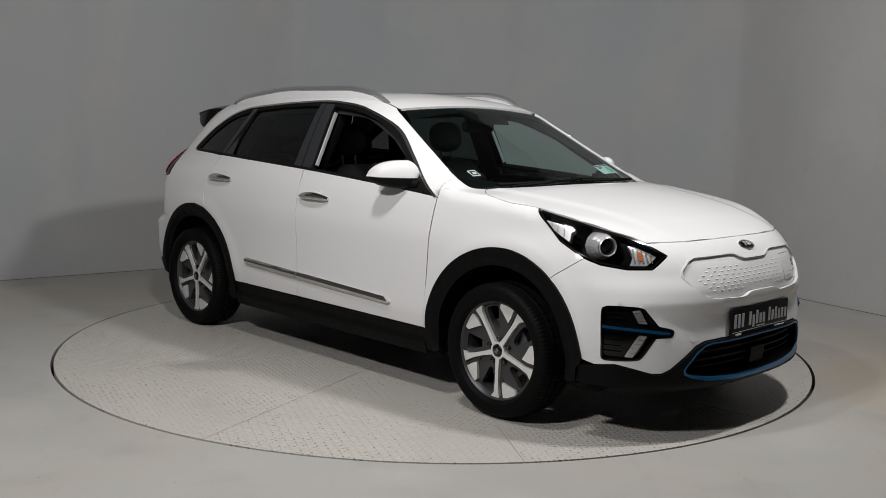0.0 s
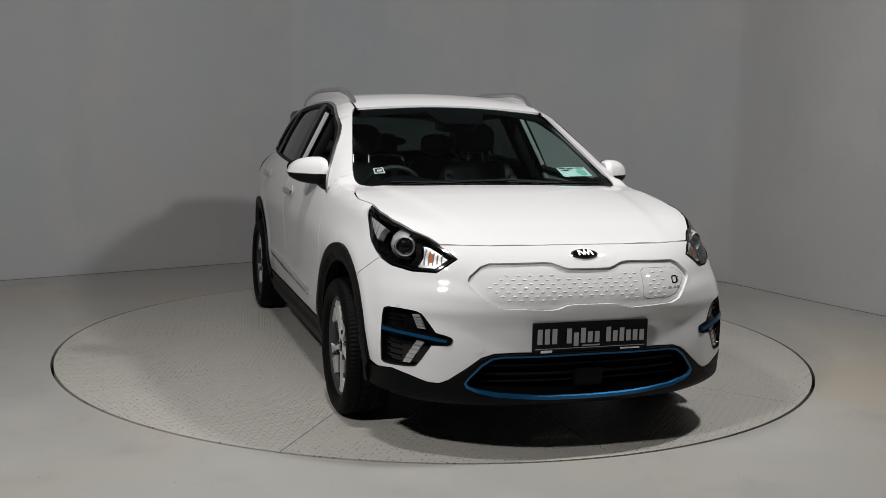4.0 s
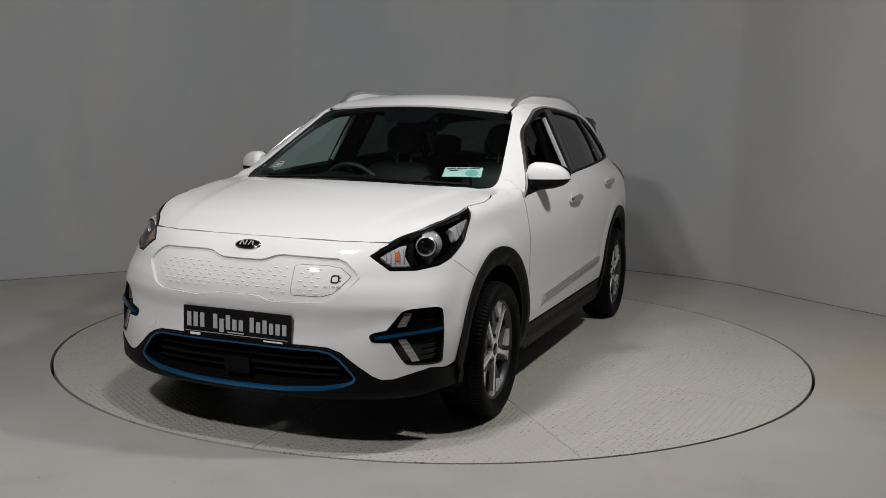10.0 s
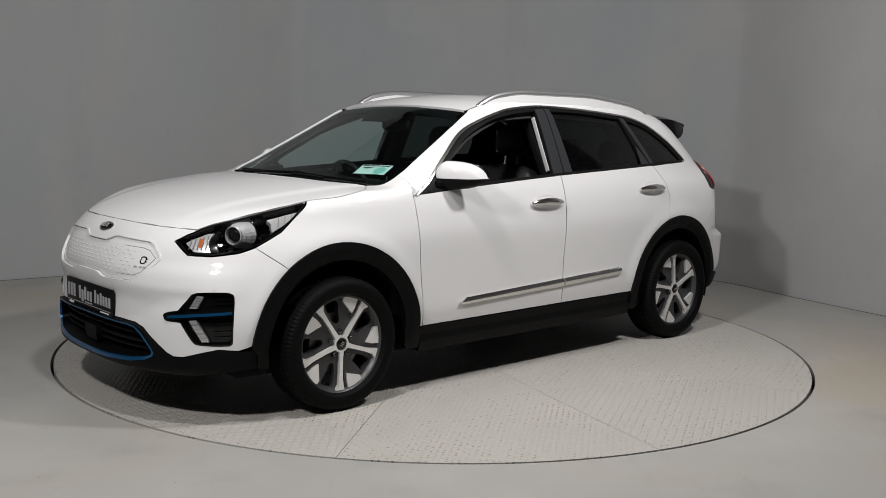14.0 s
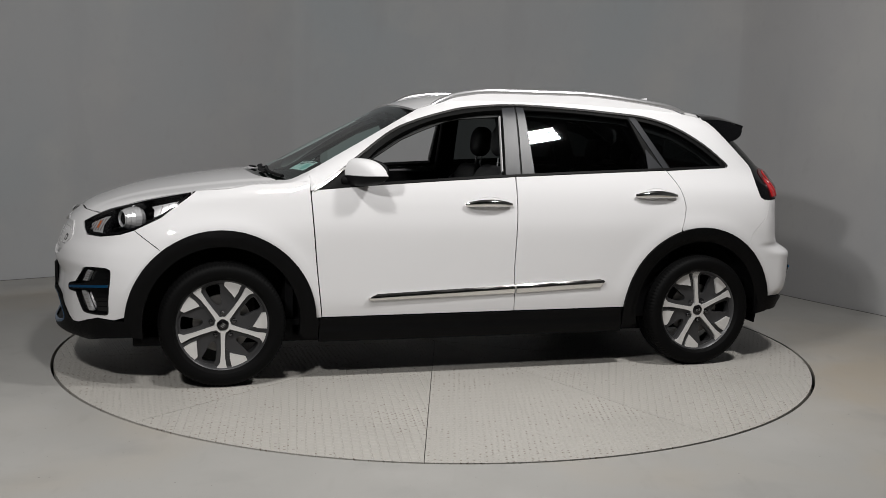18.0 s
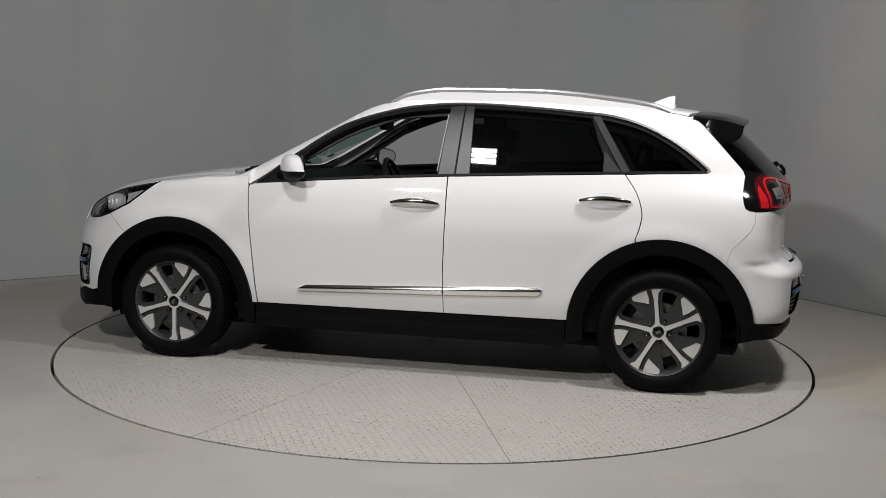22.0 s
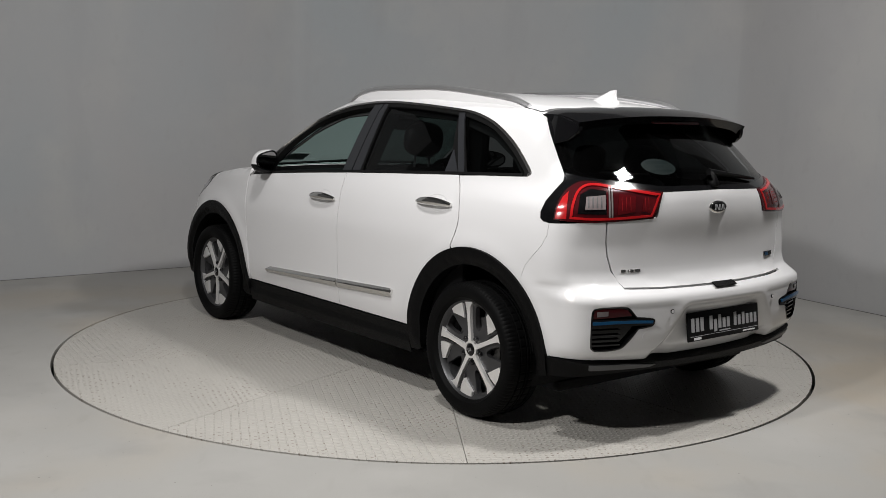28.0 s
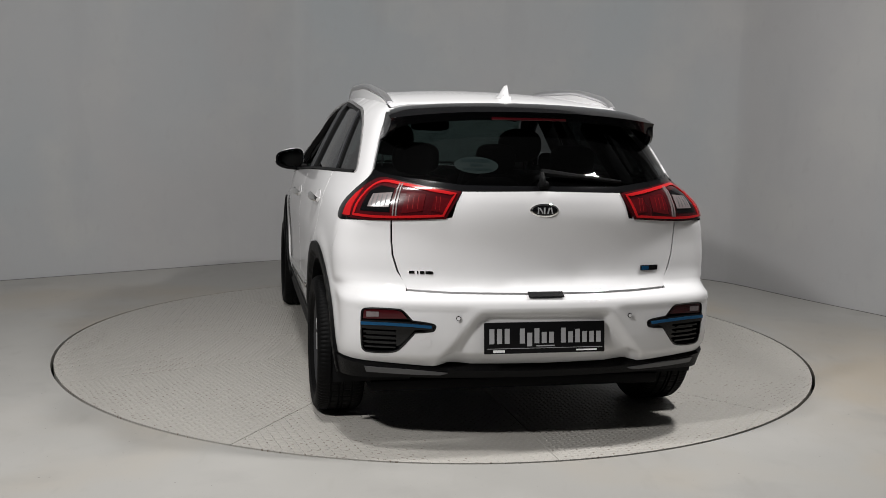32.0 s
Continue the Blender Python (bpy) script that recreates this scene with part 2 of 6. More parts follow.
tail_line = pchip([0.2, 0.36, 0.42, 0.5, 0.6, 0.645, 0.675, 0.70, 0.76, 0.85, 1.0, 1.08, 1.12, 1.20, 1.30, 1.44, 1.6],
                  [-2.02, -2.08, -2.125, -2.138, -2.14, -2.132, -2.09, -2.05, -2.035, -2.035, -2.05, -2.045, -2.02, -1.948, -1.845, -1.69, -1.52])

tail_bow = pchip([0.3, 0.7, 1.0, 1.15, 1.5], [0.043, 0.045, 0.056, 0.088, 0.105])


def form(p):
    """Signed distance, roughly, to the car's outer skin."""
    x, y, z = p[:, 0], np.abs(p[:, 1]), p[:, 2]
    ys = side_line(z) - front_taper(z) * np.maximum(x - 0.5, 0) ** 2 - rear_taper(z) * np.maximum(-x - 0.6, 0) ** 2
    side = (y - ys) / np.where(z > 1.05, 1.13, 1.0)
    w = np.clip((1.8 - x) / 0.6, 0, 1) * np.clip((x - 0.1) / 0.6, 0, 1)
    xs = x + 0.075 * w * w * (3 - 2 * w) * (y / 0.74) ** 2
    zt = top_line(xs) - top_crown(x) * (y / 0.7) ** 2
    sl = (top_line(xs + 0.01) - top_line(xs - 0.01)) / 0.02
    top = (z - zt) / np.sqrt(1 + sl * sl)
    fr = (x - nose_line(z) + nose_bow(z) * (y / 0.575) ** 3.0) / np.sqrt(1 + 0.5 * (y / 0.6) ** 4)
    rs = (tail_line(z + 0.01) - tail_line(z - 0.01)) / 0.02
    re = (tail_line(z) - x + tail_bow(z) * (y / 0.5) ** 2.5) / np.sqrt(1 + rs * rs)
    k = np.where(x > 0.9, 0.05, 0.09)
    return smax(smax(side, top, k), smax(fr, re, 0.02), 0.10)


def skin(o, d):
    """Meets rays with the skin. Returns the places and the outward normals."""
    t = np.zeros(len(o))
    for i in range(34):
        t = t + form(o + d * t[:, None]) * (0.9 if i < 24 else 0.8)
    p = o + d * t[:, None]
    e = 0.006
    g = np.stack([form(p + np.eye(3)[i] * e) - form(p - np.eye(3)[i] * e) for i in range(3)], 1)
    g /= np.linalg.norm(g, axis=1)[:, None] + 1e-9
    return p, g


def chart_rays(chart, uv):
    u, v = uv[:, 0], uv[:, 1]
    c0, n = np.zeros(len(u)), len(u)
    if chart in ("left", "right"):
        s = 1 if chart == "left" else -1
        return np.stack([u, c0 + s * 1.6, v], 1), np.tile([0, -s, 0], (n, 1)).astype(float)
    if chart == "top":
        return np.stack([u, v, c0 + 2.4], 1), np.tile([0, 0, -1.0], (n, 1))
    if chart == "front":
        return np.stack([c0 + 3, u, v], 1), np.tile([-1.0, 0, 0], (n, 1))
    if chart == "rear":
        return np.stack([c0 - 3, u, v], 1), np.tile([1.0, 0, 0], (n, 1))
    a = np.radians(u)
    s = 1 if chart == "nose" else -1
    d = np.stack([-s * np.cos(a), -np.sin(a), c0], 1)
    return np.array([s * 1.2, 0, 0]) - 2.2 * d + np.stack([c0, c0, v], 1), d


def angle_of(chart, p):
    s = 1 if chart == "nose" else -1
    return math.degrees(math.atan2(p[1], s * (p[0] - s * 1.2)))


def spline(pts, n=8, closed=True):
    """A smooth loop through points; a point with a third value of 1 is a sharp corner."""
    out = []
    m = len(pts)
    for i in range(m if closed else m - 1):
        a, b = pts[i], pts[(i + 1) % m]
        p0 = pts[i - 1] if (closed or i > 0) else a
        p3 = pts[(i + 2) % m] if (closed or i + 2 < m) else b
        a2, b2, p0, p3 = np.array(a[:2]), np.array(b[:2]), np.array(p0[:2]), np.array(p3[:2])
        d = np.linalg.norm(b2 - a2)
        ta = (b2 - a2) if len(a) > 2 else (b2 - p0) * (d / (np.linalg.norm(a2 - p0) + d + 1e-9))
        tb = (b2 - a2) if len(b) > 2 else (p3 - a2) * (d / (np.linalg.norm(p3 - b2) + d + 1e-9))
        for t in np.arange(n) / n:
            out.append(a2 * (1 + 2 * t) * (1 - t) ** 2 + ta * t * (1 - t) ** 2 + b2 * t * t * (3 - 2 * t) + tb * t * t * (t - 1))
    if not closed:
        out.append(np.array(pts[-1][:2]))
    return np.array(out)


def inset(loop, d):
    """Moves a loop of points inwards by d."""
    loop = np.array(loop, float)
    nx, pv = np.roll(loop, -1, 0), np.roll(loop, 1, 0)
    t = nx - pv
    t /= np.linalg.norm(t, axis=1)[:, None] + 1e-12
    area = np.sum(loop[:, 0] * nx[:, 1] - nx[:, 0] * loop[:, 1])
    nrm = np.stack([-t[:, 1], t[:, 0]], 1) * (1 if area > 0 else -1)
    return loop + nrm * d


from mathutils.geometry import delaunay_2d_cdt


def inside(pts, loop):
    r = np.zeros(len(pts), bool)
    x, y = pts[:, 0], pts[:, 1]
    for (x1, y1), (x2, y2) in zip(loop, np.roll(loop, -1, 0)):
        c = ((y1 > y) != (y2 > y))
        with np.errstate(divide="ignore", invalid="ignore"):
            r ^= c & (x < (x2 - x1) * (y - y1) / (y2 - y1 + 1e-15) + x1)
    return r


def resample(loop, step):
    loop = np.array(loop, float)
    out = []
    for a, b in zip(loop, np.roll(loop, -1, 0)):
        k = max(1, int(np.linalg.norm(b - a) / step))
        out += [a + (b - a) * i / k for i in range(k)]
    return np.array(out)


def flat_mesh(outline, holes, step):
    """Triangles that fill an outline with holes, with a grid of points inside."""
    loops = [resample(l, step) for l in [outline] + list(holes)]
    lo, hi = loops[0].min(0), loops[0].max(0)
    gx, gy = np.meshgrid(np.arange(lo[0] + step / 2, hi[0], step), np.arange(lo[1] + step / 2, hi[1], step))
    gx = gx + (np.arange(gx.shape[0]) % 2)[:, None] * step * 0.5
    g = np.stack([gx.ravel(), gy.ravel()], 1)
    ok = inside(g, loops[0])
    for h in loops[1:]:
        ok &= ~inside(g, h)
    edge = np.concatenate(loops)
    g = g[ok]
    if len(g):
        near = np.concatenate([((g[i:i + 500, None] - edge[None]) ** 2).sum(2).min(1) for i in range(0, len(g), 500)])
        g = g[near > (0.5 * step) ** 2]
    verts = [Vector(v) for v in edge] + [Vector(v) for v in g]
    edges, k, faces = [], 0, []
    for l in loops:
        ids = list(range(k, k + len(l)))
        edges += [(ids[i], ids[(i + 1) % len(ids)]) for i in range(len(ids))]
        k += len(l)
    v2, e2, f2, *_ = delaunay_2d_cdt(verts, edges, [], 2, 1e-6)
    v2 = np.array([tuple(v) for v in v2])
    ctr = np.array([v2[list(f)].mean(0) for f in f2])
    ok = inside(ctr, loops[0])
    for h in loops[1:]:
        ok &= ~inside(ctr, h)
    tri = [f for f, k in zip(f2, ok) if k]
    return v2, tri


def sheet(name, chart, outline, material, parent, holes=(), step=0.035, off=0.0, rim=0.014, disp=None, label="", su=None):
    """A panel of the skin: an outline in a chart, laid on the form, with its edge turned inwards."""
    su = su or (57.3 * 1.05 if chart in ("nose", "tail") else 1.0)
    sc = np.array([su, 1.0])
    uv, tri = flat_mesh(np.array(outline) / sc, [np.array(h) / sc for h in holes], step)
    uv = uv * sc
    o, d = chart_rays(chart, uv)
    p, nrm = skin(o, d)
    p = p + nrm * off
    if disp is not None:
        p = p + nrm * disp(p)[:, None]
    # wind outwards
    faces = []
    for f in tri:
        a, b, c = p[f[0]], p[f[1]], p[f[2]]
        n0 = nrm[f[0]] + nrm[f[1]] + nrm[f[2]]
        faces.append(tuple(f) if np.dot(np.cross(b - a, c - a), n0) > 0 else (f[0], f[2], f[1]))
    normals = nrm.copy() if disp is None else None
    if rim:
        count = {}
        for f in faces:
            for i in range(3):
                e = (f[i], f[(i + 1) % 3])
                count[e] = count.get(e, 0) + 1
        edge = [e for e in count if (e[1], e[0]) not in count]
        ids, extra, en = {}, [], []
        base = len(p)
        for e in edge:
            for i in e:
                if i not in ids:
                    ids[i] = base + len(extra)
                    extra += [p[i], p[i] - nrm[i] * rim]
                    en += [np.zeros(3), np.zeros(3)]
        for a, b in edge:
            faces.append((ids[b], ids[a], ids[a] + 1, ids[b] + 1))
        p = np.concatenate([p, np.array(extra)])
        if normals is not None:
            normals = np.concatenate([normals, np.array(en)])
    return put(name, mesh_from(name, p, faces, material, True, normals), parent, label)


# ---------------------------------------------------------------- room
def wall_path():
    """The plan of the round studio wall, from behind the camera on the left round to the right."""
    pts = [(-4.75, 0.92), (-3.53, 1.82), (-2.4, 2.66), (-1.45, 3.38)]
    a0, a1 = math.atan2(3.38, -1.45), math.atan2(2.53, 2.64)
    for i in range(1, 24):
        a = a0 + (a1 - a0) * i / 24
        pts.append((3.667 * math.cos(a), 3.667 * math.sin(a)))
    pts += [(2.64, 2.53), (3.0, 1.80), (3.377, 1.166), (3.75, 0.5)]
    for _ in range(4):
        cut = [pts[0]]
        for (xa, ya), (xb, yb) in zip(pts, pts[1:]):
            k = min(0.25, 0.16 / math.hypot(xb - xa, yb - ya))
            cut += [(xa + (xb - xa) * k, ya + (yb - ya) * k), (xb + (xa - xb) * k, yb + (ya - yb) * k)]
        pts = cut + [pts[-1]]
    return pts


def extrude_path(pts, z0, z1, thick):
    n = len(pts)
    p = np.array(pts)
    t = np.gradient(p, axis=0)
    t /= np.linalg.norm(t, axis=1)[:, None]
    nn = np.stack([-t[:, 1], t[:, 0]], 1)
    q = p + nn * thick
    v = [(*a, z) for z in (z0, z1) for a in p] + [(*a, z) for z in (z0, z1) for a in q]
    f = []
    for i in range(n - 1):
        f.append((i, i + 1, n + i + 1, n + i))
        f.append((2 * n + i + 1, 2 * n + i, 3 * n + i, 3 * n + i + 1))
        f.append((n + i, n + i + 1, 3 * n + i + 1, 3 * n + i))
        f.append((i + 1, i, 2 * n + i, 2 * n + i + 1))
    return v, f


ROOM_H = 4.2
v, f = extrude_path(wall_path(), 0.0, ROOM_H, 0.12)
wall = new("wall_studio", mesh_from("wall_studio", v, f, WALLPAINT, False))
wall.data.polygons.foreach_set("use_smooth", [True] * len(wall.data.polygons))
wall.data.set_sharp_from_angle(angle=radians(40))
tagged(wall, "curved grey painted studio wall round the turntable", "wall", kind="structure")

v, f = extrude_path([(3.75, 0.5), (4.2, -0.6), (4.2, -9.0), (-4.9, -9.0), (-4.9, 0.4), (-4.75, 0.92)], 0.0, ROOM_H, 0.12)
back = new("wall_back", mesh_from("wall_back", v, [q[::-1] for q in f], DARKWALL, False))
tagged(back, "dark walls that close the studio behind", "wall", kind="structure")

# a low dark strip along the foot of the wall
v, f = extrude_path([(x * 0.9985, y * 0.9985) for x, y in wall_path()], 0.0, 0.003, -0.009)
tagged(new("wall_joint", mesh_from("wall_joint", v, f, DARKJOINT, False)), "thin dark line where the wall meets the floor", "trim", kind="structure")

HOLE_R, DISC_R = 2.252, 2.235
bm = bmesh.new()
N = 192
ring = [bm.verts.new((HOLE_R * math.cos(2 * math.pi * i / N), HOLE_R * math.sin(2 * math.pi * i / N), 0)) for i in range(N)]
low = [bm.verts.new((HOLE_R * math.cos(2 * math.pi * i / N), HOLE_R * math.sin(2 * math.pi * i / N), -0.12)) for i in range(N)]
far = []
for i in range(N):
    a = 2 * math.pi * i / N
    k = 12.0 / max(abs(math.cos(a)), abs(math.sin(a)))
    far.append(bm.verts.new((k * math.cos(a), k * math.sin(a) - 1, 0)))
for i in range(N):
    j = (i + 1) % N
    bm.faces.new((ring[i], far[i], far[j], ring[j]))
    bm.faces.new((low[i], ring[i], ring[j], low[j]))
me = bpy.data.meshes.new("floor")
bm.to_mesh(me)
bm.free()
me.materials.append(FLOORPAINT)
floor = tagged(new("floor", me), "pale grey painted studio floor with faint stains", "floor", kind="structure")
bm = bmesh.new()
bmesh.ops.create_circle(bm, cap_ends=True, segments=96, radius=HOLE_R + 0.05, matrix=Matrix.Translation((0, 0, -0.11)))
me = bpy.data.meshes.new("turntable_pit")
bm.to_mesh(me)
bm.free()
me.materials.append(PIT)
tagged(new("turntable_pit", me), "dark pit under the turntable deck", "floor", kind="structure")
bm = box(10.0, 13.6, 0.1, Matrix.Translation((-0.5, -2.5, ROOM_H + 0.05)))
me = bpy.data.meshes.new("ceiling")
bm.to_mesh(me)
bm.free()
me.materials.append(CEIL)
tagged(new("ceiling", me), "dark ceiling above the studio", "ceiling", kind="structure")


# ---------------------------------------------------------------- turntable
def make_turntable():
    tt = tagged(new("turntable"), "pale painted round steel turntable with tread plates", "turntable")
    plate = None
    for k in range(10):
        if plate:
            put("deck_plate", plate, tt).matrix_basis = pose(0, 0, 0, 0, 0, 1.8 + 36 * k)
            continue
        c0, c1 = 0.0, radians(36)
        a0, a1 = c0 + 0.0017 / DISC_R, c1 - 0.0017 / DISC_R
        arc_pts = [(DISC_R * math.cos(a0 + (a1 - a0) * i / 18), DISC_R * math.sin(a0 + (a1 - a0) * i / 18)) for i in range(19)]
        r0 = 0.0017 / math.sin(radians(18))
        pts = [(r0 * math.cos((c0 + c1) / 2), r0 * math.sin((c0 + c1) / 2))] + arc_pts
        n = len(pts)
        v = [(*p, 0.0) for p in pts] + [(*p, -0.04) for p in pts]
        f = [tuple(range(n)), tuple(range(2 * n - 1, n - 1, -1))] + [(i, n + i, n + (i + 1) % n, (i + 1) % n) for i in range(n)]
        plate = mesh_from("deck_plate", v, f, DECK, False)
        put("deck_plate", plate, tt).matrix_basis = pose(0, 0, 0, 0, 0, 1.8)
    return tt


turntable = make_turntable()

# ---------------------------------------------------------------- lamps of the studio
def panel_light(x, y, z, tx, ty, tz, power, w=0.31):
    m = look((x, y, z), (tx, ty, tz))
    root = tagged(new("panel_light"), "bright white LED lamp of three strips under the ceiling", "lamp", group="studio lamps")
    root.matrix_world = m
    part("housing", box(w + 0.08, 0.28, 0.05, Matrix.Translation((0, 0, 0.05))), CLAD, root)
    for k in (-1, 0, 1):
        lamp = bpy.data.lights.new("strip_lamp", "AREA")
        lamp.shape, lamp.size, lamp.size_y, lamp.energy, lamp.color = "RECTANGLE", w, 0.055, power / 3, (1.0, 0.985, 0.97)
        lo = new("strip_lamp", lamp)
        lo.matrix_world = m @ pose(0, 0.075 * k, -0.01)
    return root


panel_light(1.95, -1.78, 3.42, 0.2, 0.0, 0.5, 90)
panel_light(-0.62, -2.52, 3.35, 0.0, 0.0, 0.5, 49)
panel_light(-1.9, -4.5, 3.30, 0.0, 0.0, 0.5, 114)

# ---------------------------------------------------------------- car
car = tagged(new("car"), "white electric crossover car with black wheel arch cladding and blue trim", "car")
HUB_F, HUB_R, HUB_Z, ARCH = 1.35, -1.35, 0.327, 0.476
belt = pchip([-1.7, -1.56, -1.154, -0.293, 0.4, 0.831, 0.9], [1.142, 1.138, 1.124, 1.086, 1.045, 1.012, 1.005])


def arc(cx, r, a0, a1, n=24, cz=HUB_Z):
    return [(cx + r * math.cos(radians(a0 + (a1 - a0) * i / n)), cz + r * math.sin(radians(a0 + (a1 - a0) * i / n))) for i in range(n + 1)]


def on_side(x, z, s=1):
    p, _ = skin(*chart_rays("left" if s > 0 else "right", np.array([[x, z]], float)))
    return p[0]


def on_top(x, y):
    p, _ = skin(*chart_rays("top", np.array([[x, y]], float)))
    return p[0]


def on_top_many(pts):
    return skin(*chart_rays("top", np.array(pts, float)))[0]


def on_nose(a, z, chart="nose"):
    p, _ = skin(*chart_rays(chart, np.array([[a, z]], float)))
    return p[0]


def gap(loop, d=0.0013):
    return inset(loop, d)


# headlamp outline in angle and height round the nose
LAMP_TOP = [(32.7, 0.822), (35.5, 0.848), (38.2, 0.870), (42, 0.894), (47, 0.914), (56, 0.951), (64, 0.977), (70.0, 0.994)]
LAMP_LOW = [(70.0, 0.994), (66.4, 0.940), (61, 0.863), (56, 0.815), (50, 0.778), (43.5, 0.762), (37.2, 0.764), (32.7, 0.822)]
lamp_top3 = [on_nose(a, z) for a, z in LAMP_TOP]
lamp_low3 = [on_nose(a, z) for a, z in LAMP_LOW]
DLO = [(0.895, 1.0055), (0.80, 1.066), (0.65, 1.182), (0.411, 1.340), (0.108, 1.438), (-0.108, 1.468), (-0.30, 1.476), (-0.583, 1.465), (-0.907, 1.442),
       (-1.073, 1.424), (-1.242, 1.376), (-1.415, 1.285), (-1.545, 1.185), (-1.575, 1.152), (-1.558, 1.139)]
DLO_TOP = spline(DLO, 6, False)
ROOF_Y = 0.565


def ws_y(x):
    return 0.602 + (x - 0.40) * 0.21


def flare(p):
    """A soft swelling of the panels round the wheel arches."""
    d = 0
    for cx in (HUB_F, HUB_R):
        r = np.hypot(p[:, 0] - cx, p[:, 2] - HUB_Z)
        d = d + 0.009 * np.exp(-((r - 0.49) / 0.045) ** 2) * np.clip((p[:, 2] - 0.3) / 0.2, 0, 1)
    return d


def arch_lip(p):
    """The arch trim rolls inwards along its inner edge."""
    d = 0
    for cx in (HUB_F, HUB_R):
        r = np.hypot(p[:, 0] - cx, p[:, 2] - HUB_Z)
        d = d - 0.016 * np.clip((0.424 - r) / 0.010, 0, 1) * (np.abs(p[:, 0] - cx) < 0.6) * np.clip((p[:, 2] - 0.28) / 0.05, 0, 1)
    return d


def sill_step(p):
    """A ledge along the sill."""
    return 0.014 * np.clip((0.290 - p[:, 2]) / 0.012, 0, 1)


def strip_ridge(p):
    """A ridge along the door strip: a steep upper face and a broad lower face turned to the floor."""
    h = p[:, 2] - (0.4655 - (p[:, 0] + 0.0685) * 0.0423)
    return np.where(h > 0.008, 0.013 - (h - 0.008) * 0.75, 0.013 - (0.008 - h) * 0.33)


D_EDGE = [(-1.482, 1.432), (-1.548, 1.370), (-1.622, 1.290), (-1.690, 1.215), (-1.742, 1.158), (-1.752, 1.130), (-1.744, 1.088), (-1.738, 1.045), (-1.741, 1.000), (-1.750, 0.974), (-1.770, 0.962)]
SEAM_R = [(-1.800, 0.957), (-1.800, 0.905), (-1.780, 0.858), (-1.738, 0.812), (-1.692, 0.762)]
SEAM_F = [(1.775, 0.800), (1.742, 0.774), (1.705, 0.746), (1.668, 0.718)]


shoulder = pchip([0.87, 0.95, 1.06, 1.12, 1.17], [0.792, 0.797, 0.797, 0.786, 0.766])


def side_panels(s):
    ch = "left" if s > 0 else "right"
    # front door
    lo = [(0.842, 0.345)] + list(spline([(0.842, 0.345), (0.868, 0.58), (0.887, 0.80), (0.897, 0.93), (0.901, 0.985), (0.896, 1.0045)], 6, False))
    lo += [(x, belt(x)) for x in np.linspace(0.88, -0.212, 22)] + [(-0.214, 0.9), (-0.206, 0.6), (-0.214, 0.350)]
    sheet("front_door_panel", ch, gap(lo), PAINT, car, label="white front door skin")
    # rear door
    lo = [(-0.217, 0.350), (-0.209, 0.6), (-0.217, 0.9)] + [(x, belt(x)) for x in np.linspace(-0.217, -1.14, 18)]
    lo += list(spline([(-1.14, 1.123), (-1.205, 1.03), (-1.236, 0.93), (-1.228, 0.86), (-1.207, 0.795)], 6, False))[1:]
    lo += arc(HUB_R, ARCH, 72.8, 3.0, 20)
    sheet("rear_door_panel", ch, gap(lo), PAINT, car, disp=flare, step=0.028, label="white rear door skin")
    # fender
    lo = [(0.846, 0.345)] + list(spline([(0.846, 0.345), (0.872, 0.58), (0.891, 0.80), (0.901, 0.93), (0.905, 0.985)], 6, False))[1:]
    lo += [(0.906, 1.006), (0.9065, 1.018)] + [(p[0], p[2]) for p in on_top_many([(x, shoulder(x)) for x in (0.908, 0.925, 0.95, 1.0, 1.06, 1.10, 1.14)])]
    lo += [(p[0], p[2]) for p in on_top_many([(x, HOODY(x) + 0.001) for x in (1.18, 1.21, 1.24, 1.28, 1.32, 1.36, 1.40, 1.43, 1.458)])]
    lo += [(p[0], p[2]) for p in lamp_low3[0:3]] + SEAM_F
    lo += arc(HUB_F, ARCH, 51.5, 178, 30)
    sheet("front_fender", ch, gap(lo), PAINT, car, disp=flare, step=0.025, label="white front wing panel")
    # the wing's corner between the bonnet and the windscreen
    lo = [(0.868, 0.790), (0.880, 0.838), (0.90, 0.834), (0.92, 0.822), (0.95, 0.810)] + [(x, shoulder(x) + 0.005) for x in (1.0, 1.06, 1.10, 1.14)] + [(1.180, HOODY(1.18) + 0.004)]
    lo += [(x, HOODY(x) + 0.0025) for x in (1.175, 1.154, 1.13, 1.11, 1.09, 1.071, 1.057)]
    lo += [(1.050, 0.662), (1.030, 0.684), (1.008, 0.702), (0.985, 0.712), (0.960, 0.718), (0.92, 0.718), (0.890, 0.713), (0.868, 0.709)]
    sheet("wing_corner", "top", [(x, s * y) for x, y in lo], PAINT, car, step=0.014, off=-0.0008, rim=0.008, label="white crest of the wing beside the bonnet")
    # body side: pillars, roof edge and rear quarter
    lo = [(0.9045, 1.0075)] + [(p[0], p[2]) for p in on_top_many([(0.9055, 0.812), (0.905, 0.79), (0.900, 0.76)])]
    lo += [(p[0], p[2] - 0.001) for p in on_top_many([(x, ws_y(x)) for x in np.linspace(0.885, 0.34, 16)])]
    lo += [(p[0], p[2]) for p in on_top_many([(x, ROOF_Y) for x in np.linspace(0.28, -1.46, 30)])]
    lo += [(x + 0.002, z) for x, z in D_EDGE] + SEAM_R
    lo += arc(HUB_R, ARCH, 131.5, 73.6, 14)
    lo += list(spline([(-1.210, 0.795), (-1.231, 0.86), (-1.239, 0.93), (-1.208, 1.03), (-1.147, 1.121)], 6, False))
    lo += [(x, belt(x) + 0.0) for x in (-1.3, -1.45)] + [tuple(q) for q in DLO_TOP[::-1]]
